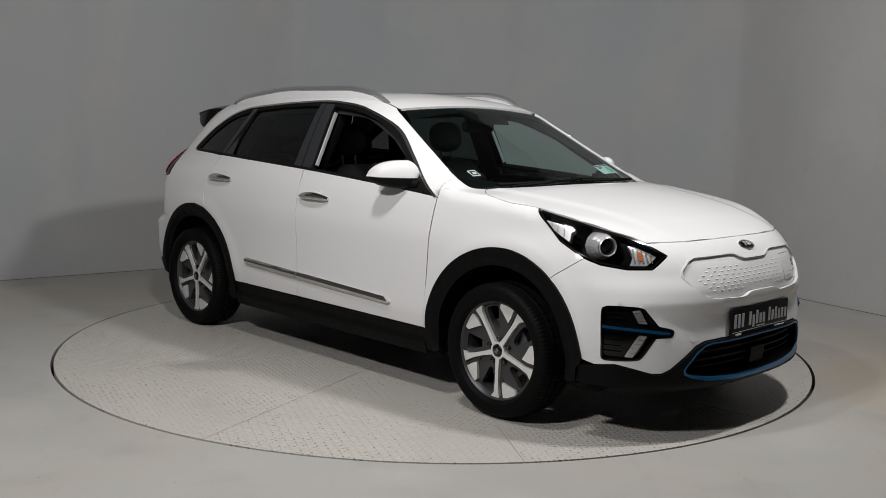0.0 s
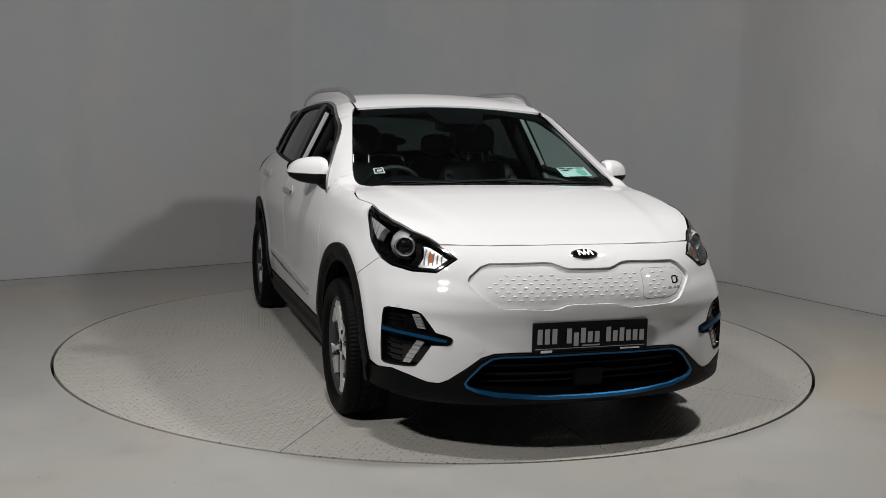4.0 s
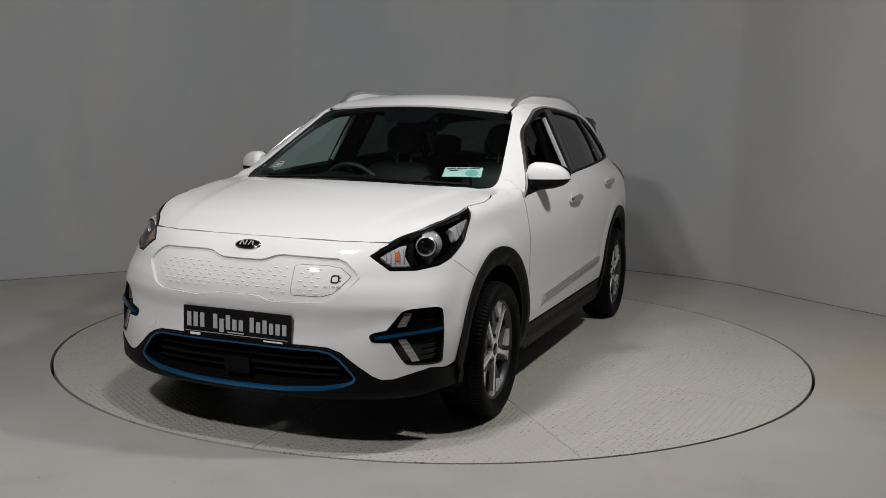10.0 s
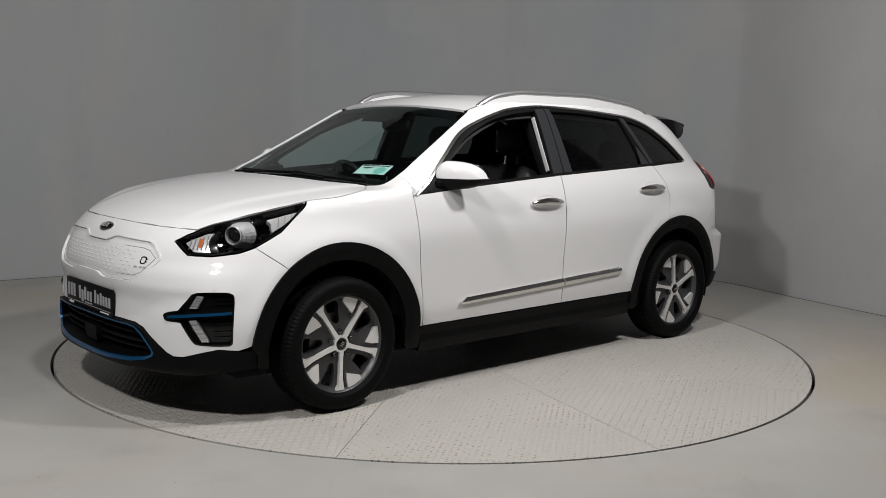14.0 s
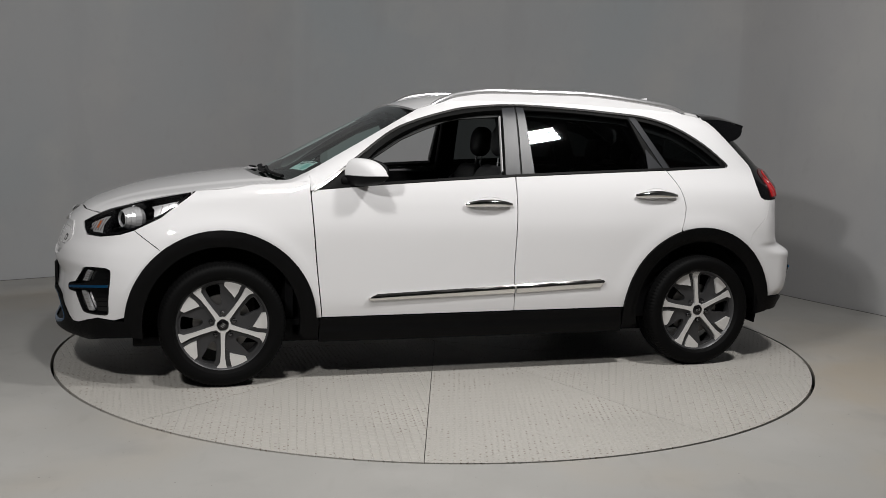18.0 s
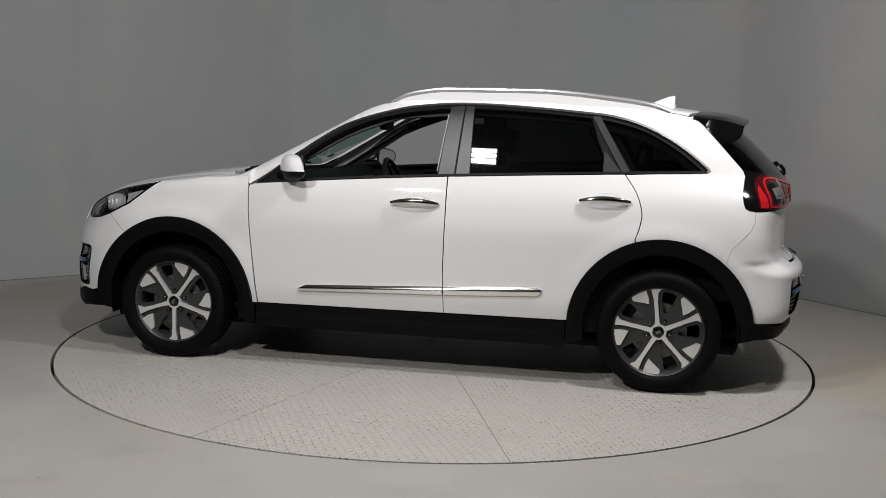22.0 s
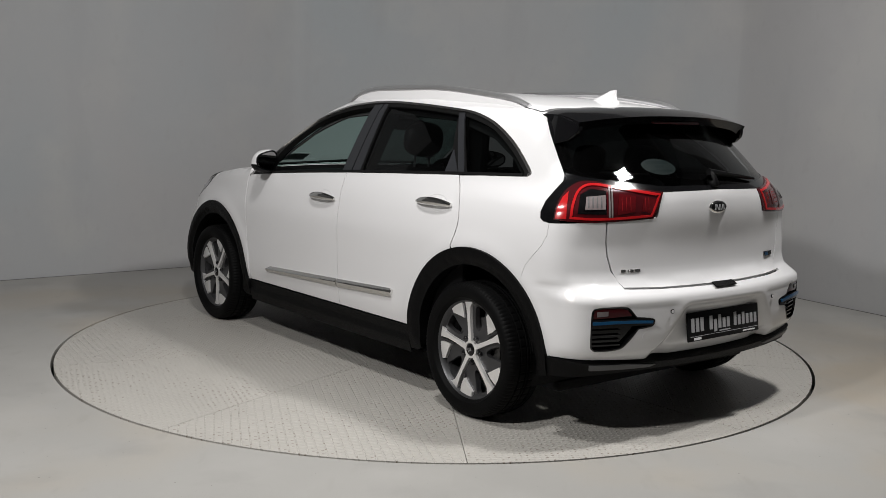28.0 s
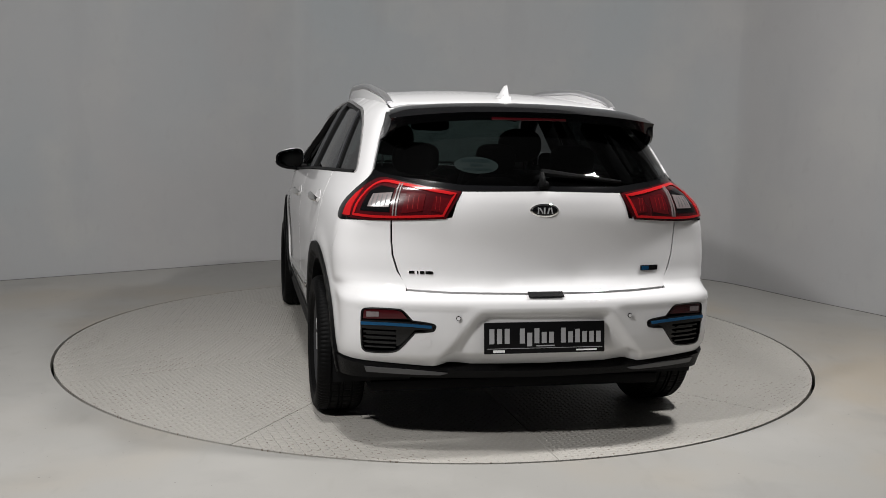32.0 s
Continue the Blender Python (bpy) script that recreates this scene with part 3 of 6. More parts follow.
    sheet("body_side", ch, gap(lo, 0.001), PAINT, car, step=0.028, disp=flare, label="white pillars, roof edge and rear quarter")
    # wheel arch cladding and sill
    a_f = arc(HUB_F, ARCH, 178, 4, 40) + [(1.80, 0.33), (1.79, 0.27), (1.738, 0.262)] + arc(HUB_F, ARCH - 0.082, -9, 189, 40) + [(0.93, 0.24), (0.865, 0.24), (0.862, 0.335)]
    sheet("wheel_arch_trim", ch, a_f, CLAD, car, step=0.02, disp=arch_lip, off=0.020, rim=0.05, label="black plastic front arch cladding")
    a_r = arc(HUB_R, ARCH, 2, 174, 40) + [(-1.82, 0.30), (-1.76, 0.285)] + arc(HUB_R, ARCH - 0.082, 187, -10, 40) + [(-0.93, 0.24), (-0.872, 0.24), (-0.872, 0.34)]
    sheet("wheel_arch_trim", ch, a_r, CLAD, car, step=0.02, disp=arch_lip, off=0.020, rim=0.05, label="black plastic rear arch cladding")
    sill = [(0.855, 0.340), (-0.865, 0.346), (-0.868, 0.215), (0.858, 0.215)]
    sheet("sill_trim", ch, sill, CLAD, car, step=0.014, disp=sill_step, off=0.006, rim=0.05, label="black plastic side sill")
    # chrome strip
    for x0, x1, z0, z1, e in ((0.605, -0.209, 0.436, 0.474, 1), (-0.219, -0.742, 0.474, 0.497, -1)):
        if e > 0:
            lo = [(x0, z0 + 0.006), (x0 - 0.012, z0 - 0.004), (x1, z1 - 0.022), (x1, z1 + 0.022), (x0 - 0.05, z0 + 0.028)]
        else:
            lo = [(x0, z0 - 0.022), (x1 + 0.02, z1 - 0.022), (x1, z1 + 0.012), (x1 + 0.025, z1 + 0.021), (x0, z0 + 0.022)]
        sheet("door_strip", ch, lo, CHROME, car, off=0.006, rim=0.02, step=0.009, disp=strip_ridge, label="chrome strip low on the door")


hood_side = pchip([1.05, 1.071, 1.11, 1.154, 1.20, 1.238, 1.315, 1.403, 1.468], [0.652, 0.680, 0.722, 0.756, 0.771, 0.779, 0.783, 0.765, 0.748])


def HOODY(x):
    """Half the bonnet's width along its sides, which draw in towards the windscreen."""
    return float(hood_side(x))


for s in (1, -1):
    side_panels(s)

# hood
hood = [(1.168, 0.0), (1.165, 0.12), (1.152, 0.36), (1.135, 0.46), (1.107, 0.555), (1.085, 0.605), (1.064, 0.645)] + [(x, HOODY(x)) for x in (1.062, 1.071, 1.09, 1.11, 1.13, 1.154, 1.18, 1.21, 1.24, 1.28, 1.32, 1.36, 1.40, 1.43, 1.458)]
hood += [(p[0] + 0.003, p[1] - 0.003) for p in lamp_top3[-1:2:-1]]
edge = [(2.060, 0.0), (2.054, 0.2), (2.024, 0.4), (1.988, 0.50)]
corner3 = on_nose(38.3, 0.8705)
hood_left = hood + [(corner3[0] + 0.002, corner3[1] - 0.002)] + edge[:0:-1]
hood_all = hood_left + [edge[0]] + [(x, -y) for x, y in hood_left[::-1][:-1]]


def hood_shape(p):
    """The raised middle of the bonnet between two soft creases."""
    x, y = p[:, 0], np.abs(p[:, 1])
    yc = 0.47 + 0.16 * np.clip((1.9 - x) / 0.8, 0, 1)
    t = np.clip((yc + 0.03 - y) / 0.06, 0, 1)
    return 0.006 * t * t * (3 - 2 * t) * np.clip((2.06 - x) / 0.2, 0, 1)


sheet("hood", "top", gap(hood_all), PAINT, car, step=0.025, disp=hood_shape, label="white bonnet")
# roof
roof = [(0.315, 0.0), (0.31, 0.3), (0.295, ROOF_Y - 0.004)] + [(x, ROOF_Y - 0.004) for x in np.linspace(0.2, -1.455, 10)] + [(-1.512, 0.4), (-1.540, 0.2), (-1.550, 0.0)]
roof = roof + [(x, -y) for x, y in roof[-2:0:-1]]
sheet("roof", "top", gap(roof), PAINT, car, label="white roof panel")
# windscreen
ws = [(1.17, 0.0), (1.165, 0.14), (1.148, 0.38), (1.105, 0.55), (1.080, 0.605), (1.052, 0.650), (1.030, 0.675), (1.006, 0.694), (0.985, 0.704), (0.960, 0.710), (0.92, 0.708), (0.89, 0.701)] + [(x, ws_y(x) - 0.004) for x in np.linspace(0.86, 0.34, 8)] + [(0.322, 0.3), (0.325, 0.0)]
ws_full = ws + [(x, -y) for x, y in ws[-2:0:-1]]
w = sheet("windscreen", "top", ws_full, WSGLASS, car, off=-0.006, rim=0, label="green-tinted windscreen")
w.visible_shadow = False



def to_chart(chart, pts, src="front"):
    """Outline points of another chart, as points of the nose or tail chart."""
    uv = np.array([p[:2] for p in pts], float)
    p, _ = skin(*chart_rays(src, uv))
    return [(angle_of(chart, q), q[2]) for q in p]


def both(half):
    """A loop from its left half, which runs from the middle top round to the middle bottom."""
    half = [tuple(p[:2]) for p in half]
    return half + [(-a, z) for a, z in half[::-1] if abs(a) > 1e-6]


# ---------------------------------------------------------------- front end
hood_edge = [(angle_of("nose", p), p[2]) for p in (on_top(x - 0.001, y) for x, y in edge)]
arch_f = to_chart("nose", arc(HUB_F, ARCH, 51.5, 5, 12), "left")
white_low = [(50.5, 0.352), (46, 0.36), (42, 0.342), (37.5, 0.318), (35.0, 0.317), (33, 0.333), (29, 0.385), (26, 0.428), (23, 0.447), (18, 0.452), (8, 0.452), (0.0, 0.452)]
bump_half = hood_edge + [(38.1, 0.867), (35.4, 0.8455), (32.6, 0.8195)] + [(a, z - 0.003) for a, z in LAMP_LOW[-2:3:-1]] + [(53.0, 0.792)] + to_chart("nose", [(x + 0.001, z - 0.001) for x, z in SEAM_F], "left") + arch_f + white_low
FOG = [(49.6, 0.560), (49.5, 0.592), (48.9, 0.605), (47.6, 0.611), (41.0, 0.606), (39.4, 0.597, 1), (36.0, 0.524, 1), (32.9, 0.511), (32.2, 0.500), (32.6, 0.481), (33.6, 0.475), (36.8, 0.472, 1),
       (39.9, 0.388), (40.9, 0.378), (43.0, 0.375), (47.8, 0.375), (48.9, 0.380), (49.3, 0.396), (49.4, 0.45)]
fog_loop = spline(FOG, 4)
GRILLE = [(0.0, 0.786), (0.09, 0.787), (0.115, 0.793), (0.155, 0.808), (0.19, 0.812), (0.42, 0.806), (0.455, 0.793), (0.50, 0.755), (0.508, 0.738), (0.497, 0.72),
          (0.43, 0.648), (0.39, 0.634), (0.18, 0.626), (0.15, 0.630), (0.115, 0.643), (0.09, 0.646), (0.0, 0.646)]
gr_half = to_chart("nose", GRILLE)
gr_half[0], gr_half[-1] = (0.0, GRILLE[0][1]), (0.0, GRILLE[-1][1])
grille_loop = both(gr_half)
flap_loop = to_chart("nose", [(0.262, 0.784), (0.39, 0.783), (0.44, 0.774), (0.484, 0.742), (0.478, 0.728), (0.425, 0.67), (0.38, 0.655), (0.262, 0.655), (0.247, 0.668), (0.247, 0.772)])


def bump_shape(p):
    """A soft shoulder above the plate and a hollow round the lower intake."""
    z, y = p[:, 2], np.abs(p[:, 1])
    fold = np.interp(z + 0.02 * y, [0.42, 0.48, 0.56, 0.618, 0.632, 0.74], [-0.010, -0.016, -0.010, 0.010, 0.011, 0.0])
    side = np.clip((0.84 - y) / 0.12, 0, 1)
    d = np.where(fold > 0, fold * side, fold * np.clip((0.62 - y) / 0.16, 0, 1))
    return d + flare(p)


sheet("front_bumper", "nose", gap(both(bump_half)), PAINT, car, holes=[fog_loop, [(-a, z) for a, z in fog_loop], grille_loop], step=0.015, disp=bump_shape, label="white front bumper cover")


panel = sheet("grille_panel", "nose", inset(grille_loop, 0.0), PAINT, car, holes=[flap_loop], step=0.02, off=-0.007, rim=0.012, label="white closed grille panel with small lozenges")
flap = sheet("charging_flap", "nose", inset(np.array(flap_loop) / (60, 1), 0.0022) * (60, 1), PAINT, car, step=0.02, off=-0.006, rim=0.012, label="white charging flap in the grille panel")
LOZENGE = mesh_from("lozenge", [(0, 0.0125, 0), (0, 0, 0.0052), (0, -0.0125, 0), (0, 0, -0.0052), (0.0027, 0, -0.0004)], [(0, 1, 4), (1, 2, 4), (2, 3, 4), (3, 0, 4)], PAINT, False)


def lozenges():
    """Small raised diamonds in offset rows over the grille panel and the flap."""
    spots = []
    for r in range(-3, 4):
        for c in range(-11, 12):
            y, z = (c + 0.5 * (r % 2)) * 0.0475, 0.716 + r * 0.0165
            if abs(z - 0.716) > (0.040 if abs(y) < 0.13 else 0.052) or abs(y) > 0.455 - abs(r) * 0.02:
                continue
            if y > 0.37 or abs(y - 0.2475) < 0.018 and y > 0:
                continue
            spots.append((y, z))
    p, nrm = skin(*chart_rays("front", np.array(spots)))
    for (y, z), q, n in zip(spots, p, nrm):
        host = flap if y > 0.25 else panel
        ob = put("lozenge", LOZENGE, host)
        ob.matrix_basis = Matrix.Translation(Vector(q) - Vector(n) * (0.0058 if host is flap else 0.0068)) @ Vector(n).to_track_quat("X", "Z").to_matrix().to_4x4()


lozenges()


def ring_sheet(name, chart, loop, width, material, off, rim=0.01, step=0.02, parent=None, label="", disp=None):
    """A band that follows a loop on its inner side."""
    sc = np.array([57.3 * 1.05, 1.0]) if chart in ("nose", "tail") else np.array([1.0, 1.0])
    l = np.array([p[:2] for p in loop]) / sc
    inner = inset(resample(l, 0.015), width)
    return sheet(name, chart, resample(l, 0.015) * sc, material, parent or car, holes=[inner * sc], off=off, rim=rim, step=step, label=label, disp=disp)


ring_sheet("grille_lip", "nose", inset(resample(np.array(grille_loop) / (60, 1), 0.01), -0.0065) * (60, 1), 0.006, PAINT, 0.004, 0.01, 0.02)

# lower bumper with intake
low_half = [(a, z - 0.004) for a, z in white_low[::-1]]
low_half = [(0.0, 0.448)] + low_half[1:] + to_chart("nose", [(1.80, 0.345), (1.792, 0.27)], "left")
low_half += [(47, 0.262), (40, 0.238), (30, 0.222), (15, 0.212), (0.0, 0.208)]
INTAKE = [(0.0, 0.443), (0.38, 0.440), (0.425, 0.432), (0.465, 0.405), (0.515, 0.345), (0.527, 0.324), (0.518, 0.307), (0.48, 0.293), (0.40, 0.282), (0.2, 0.273), (0.0, 0.270)]
in_half = to_chart("nose", INTAKE)
in_half[0], in_half[-1] = (0.0, 0.443), (0.0, 0.270)
intake_loop = both(in_half)


def chin(p):
    """The lip that juts out under the intake."""
    y, z = np.abs(p[:, 1]), p[:, 2]
    return 0.032 * np.exp(-((z - 0.262) / 0.030) ** 2) * (0.40 + 0.60 * np.exp(-(y / 0.60) ** 4))


sheet("lower_bumper", "nose", both(low_half), CLAD, car, holes=[intake_loop], step=0.016, off=0.003, rim=0.15, disp=chin, label="black plastic lower front bumper")
IN2 = [(0.0, 0.436), (0.377, 0.433), (0.420, 0.425), (0.458, 0.399), (0.506, 0.345), (0.518, 0.326), (0.510, 0.313), (0.474, 0.301), (0.39, 0.2905), (0.2, 0.282), (0.0, 0.2795)]
in2 = to_chart("nose", IN2)
in2[0], in2[-1] = (0.0, 0.436), (0.0, 0.2795)
sheet("intake_trim", "nose", intake_loop, BLUE, car, holes=[both(in2)], step=0.010, off=0.004, rim=0.010, disp=chin, label="metallic blue trim round the lower intake")
sheet("intake_back", "nose", intake_loop, INTERIOR, car, step=0.05, off=-0.10, rim=0)


def bar_on_nose(name, za, zb, ya, yb, depth, material, off, label="", chart="nose", src="front"):
    l = to_chart(chart, [(ya, za), (yb, za), (yb, zb), (ya, zb)], src)
    l = resample(np.array(l) / (60.0, 1.0), 0.03) * (60.0, 1.0)
    return sheet(name, chart, l, material, car, step=0.03, off=off, rim=depth, label=label)


for z0 in (0.318, 0.352, 0.388):
    bar_on_nose("intake_slat", z0, z0 + 0.010, -0.47 + abs(z0 - 0.33) * 0.6, 0.47 - abs(z0 - 0.33) * 0.6, 0.04, INTERIOR, -0.035)
bar_on_nose("radar_cover", 0.296, 0.375, -0.062, 0.062, 0.05, CLAD, -0.012, "black radar sensor cover")

# fog lamp bezels
for s in (1, -1):
    fl = [(s * a, z) for a, z in fog_loop]
    sheet("lamp_bezel", "nose", fl, GLOSSBLACK, car, step=0.02, off=-0.028, rim=0, label="gloss black corner bezel")
    ring_sheet("bezel_rim", "nose", fl, 0.006, GLOSSBLACK, 0.001, 0.03, 0.02)

    def fp(pts):
        return [(s * a, z) for a, z in pts]
    sheet("bar_base", "nose", fp([(49.3, 0.535), (43, 0.525), (39, 0.518), (35.5, 0.510), (32.7, 0.505), (32.9, 0.480), (35.5, 0.483), (39, 0.492), (43, 0.500), (49.3, 0.508)]), GLOSSBLACK, car, step=0.012, off=0.001, rim=0.03)
    sheet("blue_strip", "nose", fp([(49.1, 0.528), (43, 0.518), (39, 0.511), (35.5, 0.503), (33.4, 0.498), (33.5, 0.487), (35.5, 0.490), (39, 0.498), (43, 0.506), (49.1, 0.516)]), BLUE, car, step=0.01, off=0.006, rim=0.02, label="metallic blue bar across the bezel")
    for quad in ([(42.1, 0.590), (40.4, 0.594), (38.6, 0.534), (40.5, 0.536)], [(40.4, 0.488), (38.6, 0.483), (41.9, 0.388), (43.7, 0.390)]):
        lens = sheet("running_light", "nose", fp(quad), LAMPCHROME, car, step=0.012, off=-0.012, rim=0.014, label="silver daytime running light")
        sheet("lens", "nose", inset(np.array(fp(quad)) / (60, 1), -0.003) * (60, 1), CLEARLENS, lens, step=0.02, off=-0.005, rim=0).visible_shadow = False
        (qa, qb, qc, qd) = [np.array(q) for q in quad]
        for k in (0.2, 0.4, 0.6, 0.8):
            a0, a1 = qa + (qd - qa) * k, qb + (qc - qb) * k
            dz = np.array([0, 0.0009])
            sheet("lens_rib", "nose", fp([a0 + dz, a1 + dz, a1 - dz, a0 - dz]), GREYLENS, lens, step=0.02, off=-0.008, rim=0.004)
    for z0 in (0.415, 0.44, 0.465, 0.565, 0.585):
        sheet("bezel_slat", "nose", fp([(49.0, z0), (44.5, z0 - 0.004), (44.5, z0 - 0.010), (49.0, z0 - 0.006)]), GLOSSBLACK, car, step=0.02, off=-0.018, rim=0.01)

# headlamps
for s in (1, -1):
    hl = [(s * a, z) for a, z in LAMP_TOP + LAMP_LOW[1:-1]]
    hl2 = np.array(hl) / (60, 1)
    fine = resample(hl2, 0.02)
    lampob = sheet("headlamp", "nose", inset(fine, 0.003) * (60, 1), GLOSSBLACK, car, holes=[inset(fine, 0.0105) * (60, 1)], step=0.02, off=0.001, rim=0.11, label="projector headlamp with clear lens and black bezel")
    sheet("lamp_bowl", "nose", inset(fine, 0.004) * (60, 1), GLOSSBLACK, lampob, step=0.02, off=-0.125, rim=0)
    sheet("lens", "nose", inset(fine, 0.010) * (60, 1), CLEARLENS, lampob, step=0.02, off=-0.002, rim=0, label="clear headlamp lens").visible_shadow = False

    def hp(pts):
        return [(s * a, z) for a, z in pts]
    # silver reflector wedge towards the wing
    wedge = sheet("reflector", "nose", hp([(58.6, 0.868), (61.8, 0.895), (67.6, 0.957), (62.5, 0.942), (57.0, 0.922), (58.2, 0.905)]), LAMPCHROME, lampob, step=0.012, off=-0.016, rim=0.03, label="silver reflector wedge")
    for k in range(3):
        a0 = 60.2 + 2.0 * k
        sheet("wedge_rib", "nose", hp([(a0, 0.885 + 0.018 * k), (a0 + 0.25, 0.887 + 0.018 * k), (a0 + 0.4, 0.932 + 0.007 * k), (a0 + 0.15, 0.931 + 0.007 * k)]), GREYLENS, wedge, step=0.02, off=-0.0145, rim=0.003)
    # inner turn signal
    tsig = sheet("turn_signal", "nose", hp([(35.4, 0.822), (37.8, 0.843), (40.9, 0.865), (42.6, 0.868), (41.9, 0.845), (41.7, 0.82), (42.4, 0.790), (42.9, 0.781), (38.2, 0.783)]), LAMPCHROME, lampob, step=0.012, off=-0.020, rim=0.02, label="silver turn signal chamber")
    sheet("amber_bulb", "nose", hp([(38.9, 0.806), (40.2, 0.801), (40.4, 0.846), (39.1, 0.838)]), AMBER, tsig, step=0.01, off=-0.017, rim=0.008, label="amber bulb cover")
    for k in range(5):
        a0 = 36.6 + 1.12 * k
        sheet("chamber_rib", "nose", hp([(a0, 0.792), (a0 + 0.22, 0.792), (a0 + 0.55, 0.826), (a0 + 0.45, 0.838 + 0.004 * k), (a0 + 0.22, 0.838 + 0.004 * k), (a0 + 0.30, 0.824)]), GREYLENS, tsig, step=0.02, off=-0.0155, rim=0.004)
    sheet("black_divider", "nose", hp([(42.7, 0.781), (45.0, 0.783), (43.6, 0.82), (44.6, 0.876), (43.2, 0.872), (42.2, 0.82)]), GLOSSBLACK, lampob, step=0.02, off=-0.016, rim=0.03)
    # projector
    c3 = on_nose(s * 47.3, 0.848)
    dirv = Vector((math.cos(radians(s * 26)), math.sin(radians(s * 26)), 0.0))
    base = Vector(c3) - dirv * 0.045
    rot = dirv.to_track_quat("Z", "Y").to_matrix().to_4x4()
    bm = bmesh.new()
    bmesh.ops.create_uvsphere(bm, u_segments=24, v_segments=12, radius=0.036, matrix=Matrix.Translation(base) @ rot @ Matrix.Diagonal((1, 1, 0.55, 1)))
    part("projector_lens", bm, GLOSSBLACK, lampob, "dark glass projector lens", True)
    bm = bmesh.new()
    rings = [(0.036, 0.0), (0.037, 0.014), (0.040, 0.019), (0.0435, 0.015), (0.044, -0.02)]
    loops = [[bm.verts.new(Matrix.Translation(base) @ rot @ Vector((r * math.cos(a), r * math.sin(a), z))) for a in np.linspace(0, 2 * math.pi, 32, False)] for r, z in rings]
    for l0, l1 in zip(loops, loops[1:]):
        for i in range(32):
            bm.faces.new((l0[i], l0[(i + 1) % 32], l1[(i + 1) % 32], l1[i]))
    part("projector_ring", bm, LAMPCHROME, lampob, "silver ring round the projector", True)
    # bright half bowl behind the projector on its outer side, in facets
    bm = bmesh.new()
    bowl = [(0.047, 0.012), (0.056, -0.004), (0.057, -0.010), (0.066, -0.026), (0.067, -0.032), (0.074, -0.056), (0.062, -0.080)]
    side = rot @ Vector((1, 0, 0))
    turn = math.atan2((rot @ Vector((0, 1, 0))).y * s, side.y * s)
    angs = np.linspace(turn - 1.9, turn + 1.9, 15)
    loops = [[bm.verts.new(Matrix.Translation(base) @ rot @ Vector((r * (1 + 0.012 * (i % 2)) * math.cos(a), r * (1 + 0.012 * (i % 2)) * 0.92 * math.sin(a), z))) for i, a in enumerate(angs)] for r, z in bowl]
    for l0, l1 in zip(loops, loops[1:]):
        for i in range(14):
            bm.faces.new((l0[i], l0[i + 1], l1[i + 1], l1[i]))
    part("reflector_bowl", bm, LAMPCHROME, lampob, "faceted chrome bowl behind the projector")

# ---------------------------------------------------------------- rear end
arch_r = to_chart("tail", arc(HUB_R, ARCH, 131.5, 174, 12), "left")
TG = [(0.0, 1.098), (0.345, 1.092), (0.372, 1.04), (0.388, 0.984), (0.628, 0.970), (0.626, 0.88), (0.620, 0.82), (0.600, 0.755), (0.568, 0.685), (0.4, 0.680), (0.0, 0.676)]


def gate_shape(p):
    return -0.006 * np.exp(-((p[:, 2] - 0.80) / 0.08) ** 2) * np.clip((0.62 - np.abs(p[:, 1])) / 0.35, 0, 1)


sheet("tailgate", "rear", gap(both(TG)), PAINT, car, step=0.025, disp=gate_shape, label="white tailgate below the rear window")
tg_side = to_chart("tail", [(0.0, 0.671), (0.4, 0.675), (0.573, 0.681), (0.606, 0.755), (0.626, 0.82), (0.632, 0.88), (0.634, 0.968)], "rear")
tg_side[0] = (0.0, 0.671)
q_low = to_chart("tail", SEAM_R, "left")
RWL = [(0.80, 0.383), (0.70, 0.376), (0.5, 0.363), (0.3, 0.356), (0.0, 0.353)]
rear_low = to_chart("tail", RWL, "rear")
rear_low[-1] = (0.0, 0.353)
end_r = to_chart("tail", [(-1.825, 0.385), (-1.87, 0.385)], "left")
rb_half = tg_side + q_low + arch_r + end_r + rear_low
RFOG = [(43.1, 0.600), (42.4, 0.611), (40.5, 0.616), (35.6, 0.615), (34.2, 0.607), (32.2, 0.568, 1), (27.8, 0.557), (27.0, 0.545), (27.4, 0.526), (28.6, 0.519), (31.6, 0.513, 1), (34.6, 0.448), (36.0, 0.430),
        (38.5, 0.422), (42.0, 0.423), (42.9, 0.432), (43.3, 0.46), (43.3, 0.57)]
rfog = spline(RFOG, 4)


def rear_shape(p):
    y, z = np.abs(p[:, 1]), p[:, 2]
    edge_y = 0.285 + 0.155 * np.clip((0.598 - z) / 0.20, 0, 1)
    rec = np.clip((edge_y + 0.010 - y) / 0.055, 0, 1) * np.clip((0.606 - z) / 0.022, 0, 1)
    band = np.clip((0.618 - z) / 0.006, 0, 1) * np.clip((y - 0.30) / 0.05, 0, 1) * np.clip((0.86 - y) / 0.1, 0, 1)
    return -0.030 * rec - 0.005 * band + flare(p)


sheet("rear_bumper", "tail", gap(both(rb_half)), PAINT, car, holes=[rfog, [(-a, z) for a, z in rfog]], step=0.0125, disp=rear_shape, label="white rear bumper cover")
rl_half = [(a, z - 0.004) for a, z in rear_low[::-1]] + [(a, z - 0.004) for a, z in end_r[::-1]] + to_chart("tail", [(-1.82, 0.30)], "left")
rl_half += [(44, 0.310), (35, 0.318), (20, 0.320), (0.0, 0.318)]
sheet("rear_lower_trim", "tail", both(rl_half), CLAD, car, step=0.03, off=0.012, rim=0.10, label="black plastic rear bumper base")
silver = [(43.5, 0.366), (34, 0.358), (25, 0.345), (27, 0.335), (35, 0.336), (43.5, 0.340)]
